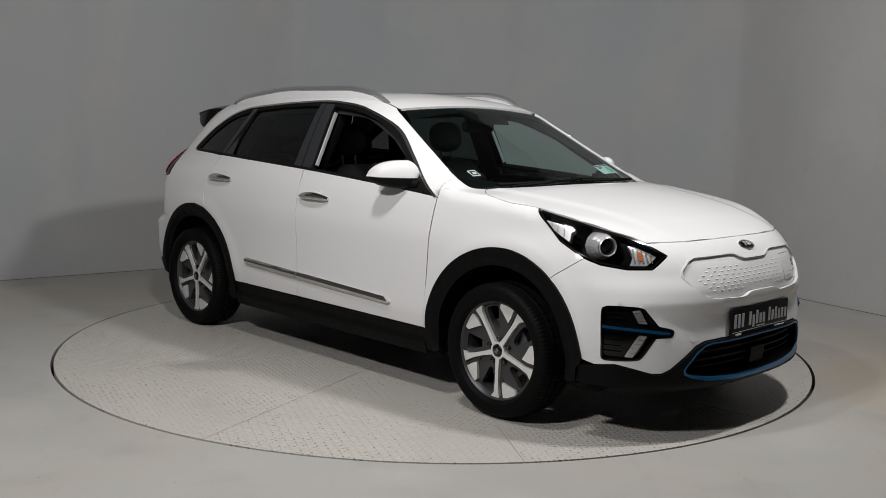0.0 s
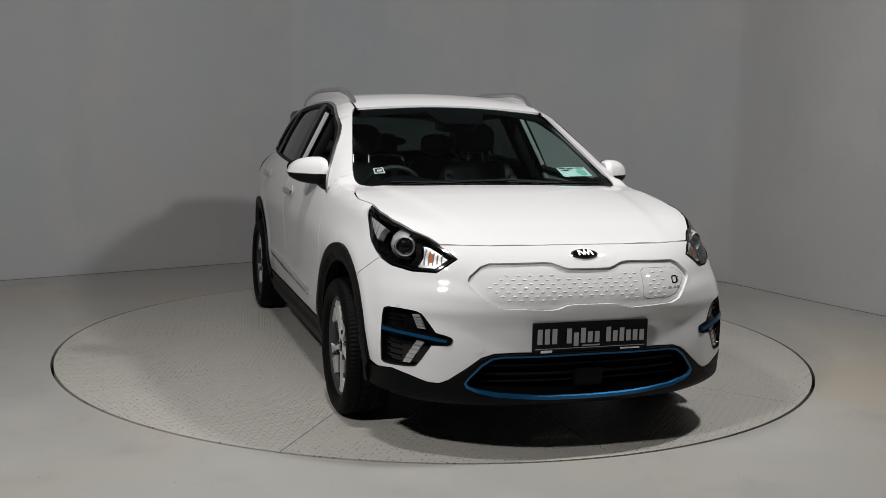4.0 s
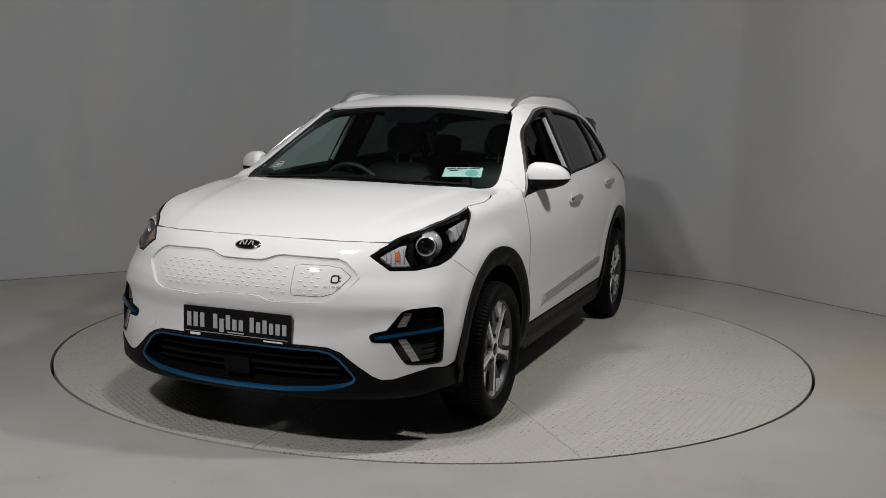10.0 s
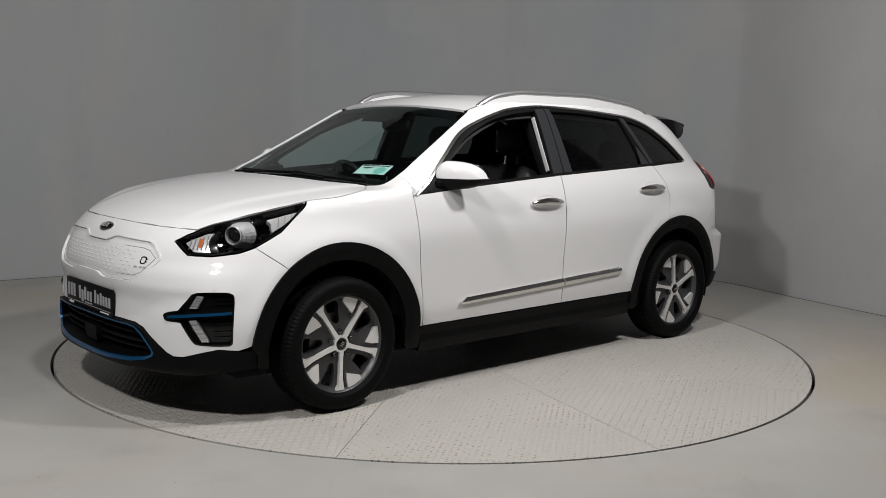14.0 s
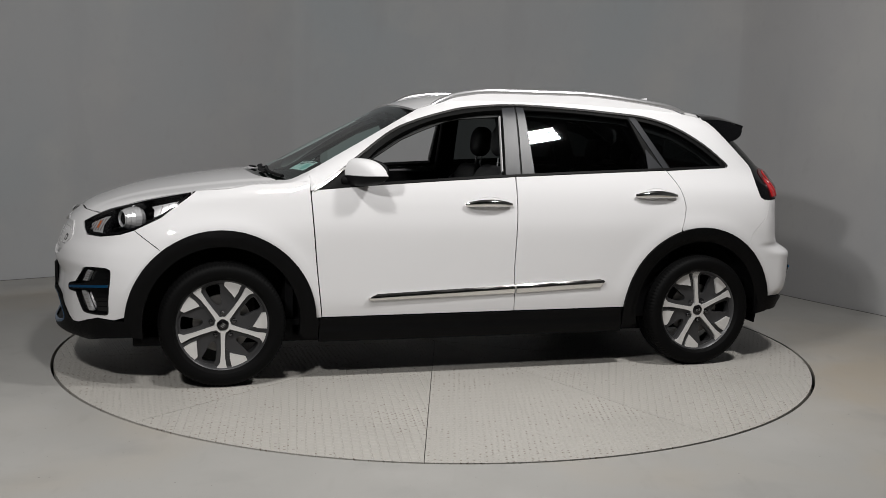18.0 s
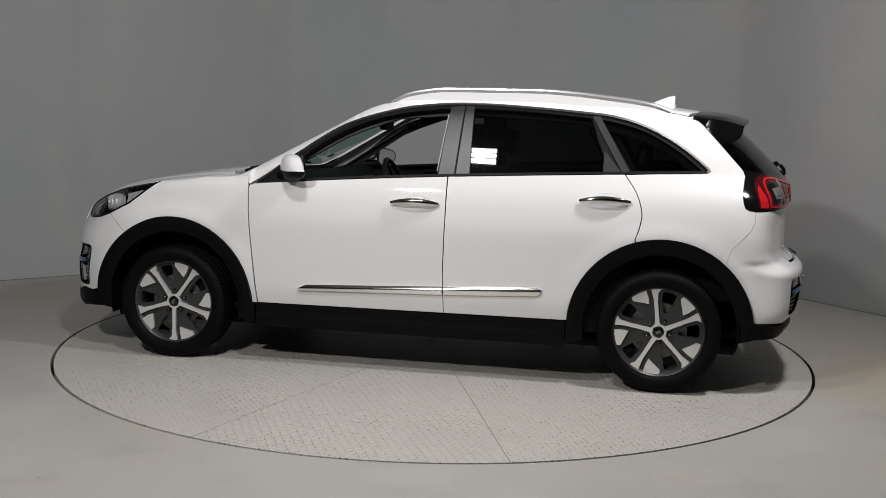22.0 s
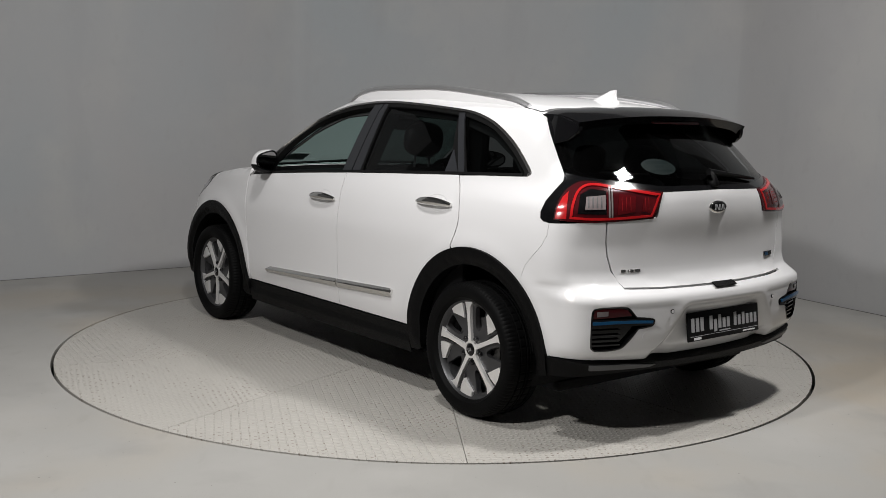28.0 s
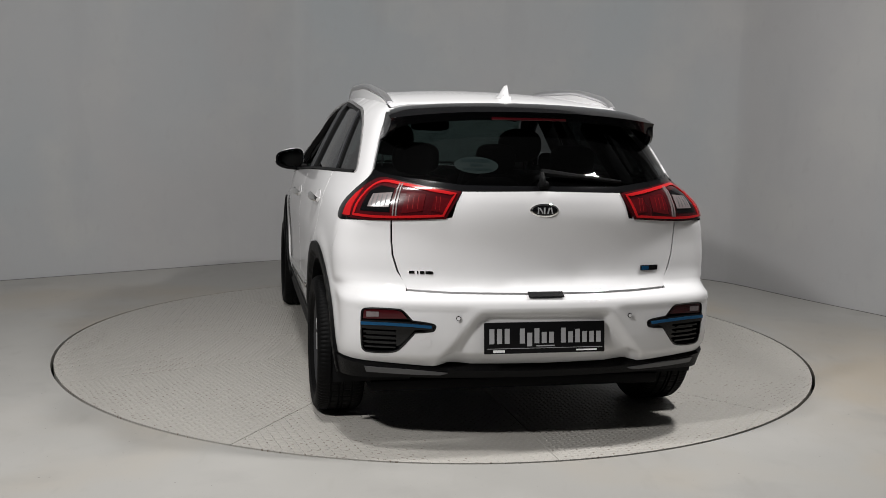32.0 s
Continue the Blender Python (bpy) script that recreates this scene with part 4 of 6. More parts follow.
for s in (1, -1):
    sheet("diffuser_insert", "tail", [(s * a, z) for a, z in silver], DULL, car, step=0.03, off=0.018, rim=0.01, label="dull grey insert in the bumper base")
    fl = [(s * a, z) for a, z in rfog]
    sheet("lamp_bezel", "tail", fl, GLOSSBLACK, car, step=0.02, off=-0.026, rim=0, label="gloss black rear corner bezel")
    ring_sheet("bezel_rim", "tail", fl, 0.006, GLOSSBLACK, 0.001, 0.03, disp=rear_shape)

    def rp(pts):
        return [(s * a, z) for a, z in to_chart("tail", pts, "rear")]
    def ra(pts):
        return [(s * a, z) for a, z in pts]
    fog = sheet("rear_fog_lamp", "tail", ra([(42.6, 0.604), (40.5, 0.609), (35.8, 0.608), (34.6, 0.600), (33.4, 0.574), (42.8, 0.566)]), DARKRED, car, step=0.015, off=-0.008, rim=0.02, label="dark red rear fog lamp")
    sheet("reversing_lens", "tail", ra([(42.0, 0.597), (39.4, 0.598), (39.4, 0.578), (42.0, 0.575)]), GREYLENS, fog, step=0.02, off=-0.005, rim=0.006, label="clear lens block in the fog lamp")
    sheet("bar_base", "tail", ra([(43.1, 0.562), (38, 0.562), (33, 0.560), (27.6, 0.552), (27.8, 0.528), (33, 0.532), (38, 0.532), (43.1, 0.528)]), GLOSSBLACK, car, step=0.012, off=0.001, rim=0.03)
    sheet("blue_strip", "tail", ra([(43.0, 0.556), (38, 0.557), (33, 0.555), (28.0, 0.549), (28.1, 0.538), (33, 0.543), (38, 0.545), (43.0, 0.543)]), BLUE, car, step=0.01, off=0.007, rim=0.02, label="metallic blue bar across the rear bezel")
    for z0 in (0.450, 0.472, 0.494, 0.516):
        sheet("bezel_slat", "tail", ra([(42.8, z0), (36.0, z0), (36.0, z0 - 0.007), (42.8, z0 - 0.007)]), GLOSSBLACK, car, step=0.03, off=-0.012, rim=0.01)

# black surround and rear window
d_edge = D_EDGE[:7]
dt = to_chart("tail", d_edge, "left")
low_b = [(0.80, 1.05), (0.70, 1.10), (0.45, 1.10), (0.345, 1.094), (0.0, 1.10)]
lb = to_chart("tail", low_b, "rear")
lb[-1] = (0.0, 1.10)
surr = both([(0.0, 1.44), (dt[0][0] * 0.5, 1.44)] + dt + lb)
RG = [(0.0, 1.40), (0.52, 1.40), (0.60, 1.35), (0.655, 1.26), (0.685, 1.17), (0.64, 1.152), (0.34, 1.118), (0.0, 1.118)]
rg = to_chart("tail", RG, "rear")
rg[0], rg[-1] = (0.0, 1.40), (0.0, 1.118)
sheet("rear_window_surround", "tail", surr, GLOSSBLACK, car, holes=[both(rg)], step=0.025, off=-0.002, rim=0.012, label="gloss black surround of the rear window")
g1 = sheet("rear_window", "tail", inset(np.array(both(rg)) / (60, 1), -0.01) * (60, 1), TINTGLASS, car, step=0.03, off=-0.006, rim=0, label="dark tinted rear window")
g1.visible_shadow = False

# tail lamps, in angle and height round the tail
LAMP_OUT = [(23.3, 1.089, 1), (31, 1.103), (39.2, 1.121), (44.0, 1.132), (47.3, 1.128), (50.0, 1.102), (51.7, 1.065), (52.6, 1.02), (52.9, 0.972, 1), (45, 0.964), (38.2, 0.967), (26.8, 0.979, 1)]
GUIDE = [(24.4, 1.083, 1), (31, 1.096), (39.2, 1.114), (43.6, 1.122), (46.2, 1.112), (48.0, 1.082), (48.9, 1.03), (49.2, 0.978, 1), (44, 0.974), (38.2, 0.976), (27.4, 0.987, 1)]
for s in (1, -1):
    def lp(pts):
        return [(s * a, z) for a, z in pts]
    full = lp(spline(LAMP_OUT, 4))
    tl = sheet("tail_lamp", "tail", full, DARKRED, car, step=0.02, off=0.006, rim=0.03, label="red tail lamp with dark red chambers")
    sheet("side_lens", "tail", lp([(49.9, 1.085), (51.2, 1.062), (52.2, 1.02), (52.5, 0.976), (49.9, 0.976)]), REDLENS, tl, step=0.015, off=0.009, rim=0.01, label="bright red side lens")
    ring_sheet("light_guide", "tail", lp(spline(GUIDE, 4)), 0.010, REDLENS, 0.010, 0.012, 0.010, parent=tl, label="bright red light guide band")
    sheet("lamp_chamber", "tail", lp([(46.9, 1.075), (47.4, 1.0), (40.4, 0.998), (40.4, 1.092), (44.5, 1.100)]), GLOSSBLACK, tl, step=0.02, off=0.0075, rim=0.004, label="dark chamber round the reversing lens")
    lens = sheet("reversing_lens", "tail", lp([(45.4, 1.066), (45.7, 1.016), (40.7, 1.018), (40.6, 1.076)]), GREYLENS, tl, step=0.015, off=0.010, rim=0.008, label="clear reversing lens")
    for k in range(4):
        a = 41.6 + 1.05 * k
        sheet("lens_rib", "tail", lp([(a, 1.066), (a + 0.25, 1.066), (a + 0.25, 1.024), (a, 1.024)]), DULL, lens, step=0.02, off=0.0115, rim=0.004)
    for a in (38.75, 39.45):
        sheet("divider", "tail", lp([(a, 1.110), (a + 0.32, 1.111), (a + 0.32, 0.985), (a, 0.985)]), GREYLENS, tl, step=0.02, off=0.011, rim=0.006, label="clear divider between lamp halves")
    sheet("brake_lens", "tail", lp([(37.6, 0.996), (37.0, 1.082), (32.2, 1.074), (32.6, 1.008)]), MIDRED, tl, step=0.02, off=0.009, rim=0.006, label="red brake lamp lens")
    sheet("brake_lens", "tail", lp([(30.6, 1.010), (29.8, 1.068), (25.4, 1.058), (27.4, 1.002)]), MIDRED, tl, step=0.02, off=0.009, rim=0.006)
    for a in (36.2, 35.0, 33.8, 29.4, 28.4):
        sheet("lens_rib", "tail", lp([(a, 1.068), (a + 0.12, 1.068), (a + 0.12, 1.014), (a, 1.014)]), INNERRED, tl, step=0.02, off=0.0100, rim=0.003)
    q = [(angle_of("tail", on_side(x, z)), z) for x, z in [(-1.750, 1.140)] + D_EDGE[5:] + [(-1.800, 0.9585)]]
    sheet("lamp_surround", "tail", lp(q + [(51.5, 0.958), (50.5, 1.05), (48.0, 1.125), (50.5, 1.145)]), GLOSSBLACK, car, step=0.02, off=0.002, rim=0.01)

# spoiler
def make_spoiler():
    ys = np.linspace(-0.605, 0.605, 41)
    top, bot = [], []
    rows = 7
    v, f = [], []
    roof_edge = on_top_many([(-1.546 + 0.070 * (abs(y) / 0.605) ** 2.4, y * 0.95) for y in ys])
    for y, a in zip(ys, roof_edge):
        e = abs(y) / 0.605
        tip = np.array([-1.803 + 0.062 * e ** 2.6, y, 1.424 - 0.038 * e ** 2.4])
        for i in range(rows):
            t = i / (rows - 1)
            p = a * (1 - t) + tip * t
            p[2] += 0.014 * math.sin(math.pi * t)
            v.append(p)
        drop = 0.024 + 0.030 * e ** 16
        for i in range(rows):
            t = 1 - i / (rows - 1)
            p = a * (1 - t) + tip * t
            p[0] += 0.03 * t
            p[2] -= drop * t + 0.012
            v.append(p)
    m = rows * 2
    for j in range(len(ys) - 1):
        for i in range(m):
            a, b = j * m + i, j * m + (i + 1) % m
            f.append((a, b, b + m, a + m))
    f += [tuple(range(m))[::-1], tuple(range((len(ys) - 1) * m, len(ys) * m))]
    me = mesh_from("spoiler", v, f, GLOSSBLACK, True)
    me.set_sharp_from_angle(angle=radians(40))
    sp = put("roof_spoiler", me, car, "gloss black roof spoiler")
    # side blades down to the window
    for s in (1, -1):
        e = [on_side(-1.488, 1.427, s), on_side(-1.622, 1.285, s)]
        bm = bmesh.new()
        edge_b = [Vector(e[0]), Vector((-1.62, s * 0.600, 1.410)), Vector((-1.735, s * 0.602, 1.386)), Vector((-1.738, s * 0.606, 1.356)), Vector((-1.726, s * 0.612, 1.326)), Vector((-1.690, s * 0.622, 1.302)), Vector(e[1])]
        a = [bm.verts.new(p) for p in edge_b]
        b = [bm.verts.new(p + Vector((0, -s * 0.03, 0))) for p in edge_b]
        nb = len(a)
        bm.faces.new(a), bm.faces.new(b[::-1])
        for i in range(nb):
            bm.faces.new((a[i], b[i], b[(i + 1) % nb], a[(i + 1) % nb]))
        bmesh.ops.recalc_face_normals(bm, faces=bm.faces)
        part("spoiler_blade", bm, GLOSSBLACK, sp, bevel=0.009)
    # high brake lamp
    bm = box(0.016, 0.34, 0.012, Matrix.Translation((-1.779, 0, 1.393)))
    part("high_brake_lamp", bm, DARKRED, sp, "dark red high brake lamp", bevel=0.003)


make_spoiler()

# ---------------------------------------------------------------- wheels
WR = 0.320


def revolve(profile, n, mod=None):
    """Turns a profile of (radius, y) round the y axis."""
    v, f = [], []
    m = len(profile)
    for i in range(n):
        a = 2 * math.pi * i / n
        for j, (r, y) in enumerate(profile):
            rr = r - (mod(i, j) if mod else 0)
            v.append((rr * math.cos(a), y, rr * math.sin(a)))
    for i in range(n):
        k = (i + 1) % n
        for j in range(m - 1):
            f.append((i * m + j, i * m + j + 1, k * m + j + 1, k * m + j))
    return v, f


def plate_mesh(name, outline, y1, y0, material, holes=(), bev=0.003):
    """A flat piece of the wheel face, from y0 to y1, with a chamfered edge. The outline is in (x, z)."""
    uv, tri = flat_mesh(outline, holes, 0.02)
    n = len(uv)
    v = [(a, y1, b) for a, b in uv]
    f = []
    for t in tri:
        a, b, c = uv[t[0]], uv[t[1]], uv[t[2]]
        up = (b[0] - a[0]) * (c[1] - a[1]) - (b[1] - a[1]) * (c[0] - a[0])
        f.append(tuple(t) if up < 0 else (t[0], t[2], t[1]))
    count = {(t[i], t[(i + 1) % 3]) for t in f for i in range(3)}
    edge = [e for e in count if (e[1], e[0]) not in count]
    ids = {}
    for e in edge:
        for i in e:
            if i not in ids:
                ids[i] = len(v)
                v.append((uv[i][0], y1, uv[i][1]))
                v.append((uv[i][0], y0, uv[i][1]))
    for a, b in edge:
        f.append((ids[b], ids[a], ids[a] + 1, ids[b] + 1))
    me = mesh_from(name, v, f, material, False)
    return me


def pol(r, deg):
    r = r * 1.083
    return (-r * math.cos(radians(deg)), r * math.sin(radians(deg)))


def wheel_meshes():
    tp = [(0.226, 0.076), (0.238, 0.090), (0.248, 0.102), (0.263, 0.108), (0.282, 0.110), (0.295, 0.107), (0.306, 0.100), (0.3125, 0.092), (0.3165, 0.082),
          (0.3190, 0.064), (0.3193, 0.053), (0.3115, 0.051), (0.3115, 0.044), (0.3195, 0.042), (WR, 0.014), (0.3125, 0.012), (0.3125, 0.006), (WR, 0.004)]
    tp = tp + [(r, -y) for r, y in tp[::-1]]
    n = 300

    def sipe(i, j):
        jj = min(j, len(tp) - 1 - j)
        if 6 <= jj <= 9 and i % 3 == 0:
            return 0.0035
        if jj in (13, 14, 17) and i % 6 == 2:
            return 0.004
        return 0
    v, f = revolve(tp, n, sipe)
    tyre = mesh_from("tyre", v, [q[::-1] for q in f], TYRE, True)
    tyre.set_sharp_from_angle(angle=radians(28))
    K = 1.083
    bp = [(0.214, -0.085), (0.206, -0.08), (0.196, -0.05), (0.192, 0.03), (0.198, 0.055), (0.207, 0.074), (0.214, 0.083), (0.2215, 0.089), (0.2215, 0.082), (0.214, 0.070)]
    v, f = revolve([(r * K, y) for r, y in bp], 96)
    rim = mesh_from("rim", v, f, DARKALLOY, True)
    lip = [(0.2112, 0.076), (0.2155, 0.0800), (0.2205, 0.0868), (0.2232, 0.0845)]
    v, f = revolve([(r * K, y) for r, y in lip], 96)
    lipm = mesh_from("rim_lip", v, [q[::-1] for q in f], ALLOY, True)
    # dark face with five windows
    outer = [pol(0.2105, a) for a in np.arange(0, 360, 4)]
    wins = []
    for k in range(5):
        b = 72 * k
        w = [(0.190, b + 41), (0.194, b + 52), (0.190, b + 60), (0.160, b + 61), (0.110, b + 57), (0.092, b + 48), (0.100, b + 39), (0.150, b + 40)]
        wins.append(spline([pol(*q) for q in w], 4))
    face = plate_mesh("dark_face", outer, 0.058, 0.030, DARKALLOY, wins)
    # silver blade and tooth
    b1 = [pol(0.030, -20), pol(0.050, -11.5), pol(0.085, -6.2), pol(0.14, -3.9), pol(0.185, -4.2), pol(0.198, -6.5), pol(0.2105, -9), pol(0.2105, 5.0), pol(0.16, 3.4), pol(0.10, 4.8), pol(0.065, 8.5), pol(0.045, 15), pol(0.030, 30)]
    blade = plate_mesh("spoke", resample(b1, 0.02), 0.074, 0.050, ALLOY)
    b2 = [pol(0.2105, 11.5), pol(0.2105, 33), pol(0.188, 34), pol(0.168, 27.5), pol(0.152, 20), pol(0.140, 13), pol(0.170, 11)]
    tooth = plate_mesh("spoke_tooth", resample(b2, 0.02), 0.073, 0.050, ALLOY)
    fin = plate_mesh("spoke_fin", resample([pol(0.120, 8.0), pol(0.205, 7.2), pol(0.205, 9.6), pol(0.130, 12.5)], 0.02), 0.066, 0.050, DARKALLOY)
    ring = plate_mesh("hub_ring", [pol(0.038, a) for a in range(0, 360, 12)], 0.0745, 0.040, ALLOY, [[pol(0.029, a) for a in range(0, 360, 15)]])
    cp = [(0.0005, 0.080), (0.020, 0.079), (0.027, 0.076), (0.029, 0.066)]
    v, f = revolve(cp, 32)
    cap = mesh_from("centre_cap", v, [q[::-1] for q in f], GLOSSBLACK, True)
    v, f = revolve([(0.0005, 0.086), (0.008, 0.085), (0.0115, 0.080), (0.0115, 0.060)], 12)
    nut = mesh_from("wheel_nut", v, [q[::-1] for q in f], DARKCHROME, True)
    v, f = revolve([(0.05, 0.02), (0.148, 0.02), (0.148, -0.005), (0.05, -0.005)], 48)
    disc = mesh_from("brake_disc", v, [q[::-1] for q in f], DISC, False)
    return dict(tyre=tyre, rim=rim, lip=lipm, face=face, blade=blade, tooth=tooth, fin=fin, ring=ring, cap=cap, nut=nut, disc=disc)


WM = wheel_meshes()


def make_wheel(x, s, angle):
    w = put("wheel", WM["rim"], car, "alloy wheel with five silver spokes over dark grey")
    w.matrix_basis = pose(x, s * 0.793, WR, 0, 0, 0 if s > 0 else 180)
    spin = pose(0, 0, 0, 0, angle, 0)
    put("tyre", WM["tyre"], w, "black rubber tyre")
    put("rim_lip", WM["lip"], w)
    for nm, key in (("dark_face", "face"), ("hub_ring", "ring"), ("centre_cap", "cap"), ("brake_disc", "disc")):
        put(nm, WM[key], w).matrix_basis = spin
    for k in range(5):
        m = spin @ pose(0, 0, 0, 0, 72 * k, 0)
        put("spoke", WM["blade"], w).matrix_basis = m
        put("spoke_tooth", WM["tooth"], w).matrix_basis = m
        put("spoke_fin", WM["fin"], w).matrix_basis = m
        put("wheel_nut", WM["nut"], w).matrix_basis = m @ pose(*((lambda q: (q[0], -0.010, q[1]))(pol(0.057, 37))))
    # marks on the cap
    for k in (-1, 0, 1):
        put("cap_mark", CAPBAR, w).matrix_basis = spin @ pose(k * 0.009, 0.0795, 0)
    bm = box(0.10, 0.05, 0.16, pose(-0.12 if x > 0 else 0.12, -0.01, 0.05))
    part("brake_caliper", bm, CLAD, w, bevel=0.01)


bm = box(0.003, 0.002, 0.016)
CAPBAR = bpy.data.meshes.new("cap_mark")
bm.to_mesh(CAPBAR)
bm.free()
CAPBAR.materials.append(SATIN)
for x, s, a in ((HUB_F, 1, 54), (HUB_R, 1, 25), (HUB_F, -1, 54), (HUB_R, -1, 54)):
    make_wheel(x, s, a)

# ---------------------------------------------------------------- underbody, wells, cabin shell
part("underbody", box(3.55, 1.36, 0.05, Matrix.Translation((0.02, 0, 0.205))), INTERIOR, car, "black underbody tray", bevel=0.01)
for x in (HUB_F, HUB_R):
    for s in (1, -1):
        v, f = [], []
        n = 24
        ys = (0.50, 0.845)
        for i in range(n + 1):
            a = radians(-14 + 208 * i / n)
            for y in ys:
                v.append((x + 0.405 * math.cos(a), s * y, HUB_Z + 0.405 * math.sin(a)))
        for i in range(n):
            f.append((2 * i, 2 * i + 1, 2 * i + 3, 2 * i + 2))
        f.append(tuple(2 * i for i in range(n + 1)))
        put("wheel_well", mesh_from("wheel_well", v, f, INTERIOR, False), car, "black wheel well liner")
part("firewall", box(0.04, 1.46, 0.80, Matrix.Translation((1.00, 0, 0.61))), INTERIOR, car)
part("front_carrier", box(0.05, 1.30, 0.45, Matrix.Translation((1.93, 0, 0.50))), INTERIOR, car)
part("rear_carrier", box(0.05, 1.30, 0.56, Matrix.Translation((-1.90, 0, 0.67))), INTERIOR, car)
for s in (1, -1):
    part("door_card", box(1.05, 0.05, 0.74, Matrix.Translation((0.31, s * 0.775, 0.655)) @ Matrix.Rotation(s * 0.04, 4, "X")), INTERIOR, car, "black inner door panel", bevel=0.02)
    part("door_card", box(0.95, 0.05, 0.80, Matrix.Translation((-0.72, s * 0.772, 0.68)) @ Matrix.Rotation(s * 0.04, 4, "X")), INTERIOR, car, "black inner door panel", bevel=0.02)
    part("boot_side", box(0.62, 0.05, 0.62, Matrix.Translation((-1.52, s * 0.66, 0.78))), INTERIOR, car)
    part("sill_box", box(1.75, 0.10, 0.14, Matrix.Translation((0.0, s * 0.76, 0.285))), INTERIOR, car)
part("cabin_floor", box(2.9, 1.5, 0.03, Matrix.Translation((-0.40, 0, 0.30))), INTERIOR, car)
part("parcel_shelf", box(0.58, 1.26, 0.03, Matrix.Translation((-1.56, 0, 1.03))), INTERIOR, car, "black load cover behind the rear seats", bevel=0.008)
ceil_loop = [(0.27, 0.0), (0.26, 0.3), (0.24, 0.52)] + [(x, 0.55) for x in np.linspace(0.1, -1.4, 6)] + [(-1.52, 0.4), (-1.55, 0.0)]
ceil_loop = ceil_loop + [(x, -y) for x, y in ceil_loop[-2:0:-1]]
sheet("headliner", "top", ceil_loop, HEADLINER, car, step=0.08, off=-0.035, rim=0.02, label="grey cloth roof lining")

# ---------------------------------------------------------------- side windows
FW = [(0.655, 1.050), (0.630, 1.130), (0.55, 1.215), (0.40, 1.310), (0.22, 1.382), (0.05, 1.420), (-0.10, 1.440), (-0.187, 1.446, 1), (-0.158, 1.092, 1), (0.2, 1.072), (0.52, 1.052)]
RW = [(-0.318, 1.450, 1), (-0.583, 1.442), (-0.85, 1.422), (-0.955, 1.412, 1), (-1.060, 1.135, 1), (-0.33, 1.100, 1)]
QW = [(-1.005, 1.406, 1), (-1.10, 1.388), (-1.242, 1.345), (-1.39, 1.264), (-1.50, 1.182), (-1.528, 1.155), (-1.51, 1.145), (-1.175, 1.140, 1)]
for s in (1, -1):
    ch = "left" if s > 0 else "right"
    low = [(x, belt(x) + 0.001) for x in np.linspace(-1.545, 0.885, 42)]
    dlo = [tuple(q) for q in DLO_TOP] + low
    fw, rw, qw = spline(FW, 5), spline(RW, 5), spline(QW, 5)
    fr = sheet("window_frame", ch, gap(dlo, 0.001), SEAL, car, holes=[fw, rw, qw], step=0.03, off=-0.006, rim=0.03, label="black window frame and pillar covers")
    g = sheet("rear_door_glass", ch, inset(rw, -0.008), TINTGLASS, car, step=0.05, off=-0.016, rim=0, label="dark privacy glass of the rear door")
    g.visible_shadow = False
    g = sheet("quarter_glass", ch, inset(qw, -0.008), TINTGLASS, car, step=0.04, off=-0.014, rim=0, label="dark privacy quarter glass")
    g.visible_shadow = False
    # pillar films
    sheet("pillar_film", ch, [(-0.189, 1.454), (-0.264, 1.460), (-0.245, 1.093), (-0.160, 1.089)], PILLAR, fr, step=0.04, off=-0.001, rim=0.008, label="satin dark pillar cover")
    sheet("pillar_film", ch, [(-0.274, 1.461), (-0.316, 1.459), (-0.328, 1.099), (-0.256, 1.094)], PILLAR, fr, step=0.04, off=-0.001, rim=0.008)
    sheet("pillar_film", ch, [(-0.957, 1.420), (-0.998, 1.420), (-1.165, 1.136), (-1.126, 1.134)], PILLAR, fr, step=0.04, off=-0.001, rim=0.008)
    sheet("pillar_film", ch, [(-1.030, 1.240), (-1.034, 1.240), (-1.122, 1.134), (-1.028, 1.132)], PILLAR, fr, step=0.04, off=-0.003, rim=0.006)
    # bright trim over the windows and weather strip under them
    t_out = inset([tuple(q) for q in DLO_TOP] + low, 0.001)[:len(DLO_TOP)]
    t_in = inset([tuple(q) for q in DLO_TOP] + low, 0.011)[:len(DLO_TOP)]
    band = [tuple(p) for p in t_out] + [tuple(p) for p in t_in[::-1]]
    sheet("window_trim", ch, band, TRIM, fr, step=0.02, off=0.004, rim=0.012, label="bright trim over the side windows")
    b2 = [(x, belt(x) + 0.013) for x in np.linspace(0.80, -1.53, 40)] + [(x, belt(x) + 0.002) for x in np.linspace(-1.53, 0.80, 40)]
    sheet("weather_strip", ch, b2, SEAL, fr, step=0.03, off=0.004, rim=0.012)
    # inner trim of the pillars and roof edge
    it = [(0.90, 1.05), (0.66, 1.20), (0.40, 1.355), (0.10, 1.455), (-0.3, 1.482), (-0.9, 1.45), (-1.25, 1.37), (-1.45, 1.27), (-1.60, 1.15), (-1.56, 1.10), (-1.40, 1.23), (-1.23, 1.32), (-0.9, 1.405), (-0.3, 1.44), (0.10, 1.41), (0.40, 1.30), (0.64, 1.15), (0.80, 1.03)]
    sheet("pillar_lining", ch, it, LINING, car, step=0.05, off=-0.045, rim=0.01, label="grey lining of the pillars")
    part("pillar_jamb", box(0.006, 0.024, 0.34, Matrix.Translation((-0.163, s * 0.712, 1.255)) @ Matrix.Rotation(s * 0.48, 4, "X") @ Matrix.Rotation(-0.08, 4, "Y")), JAMB, car, "pale grey jamb behind the front window", bevel=0.001)
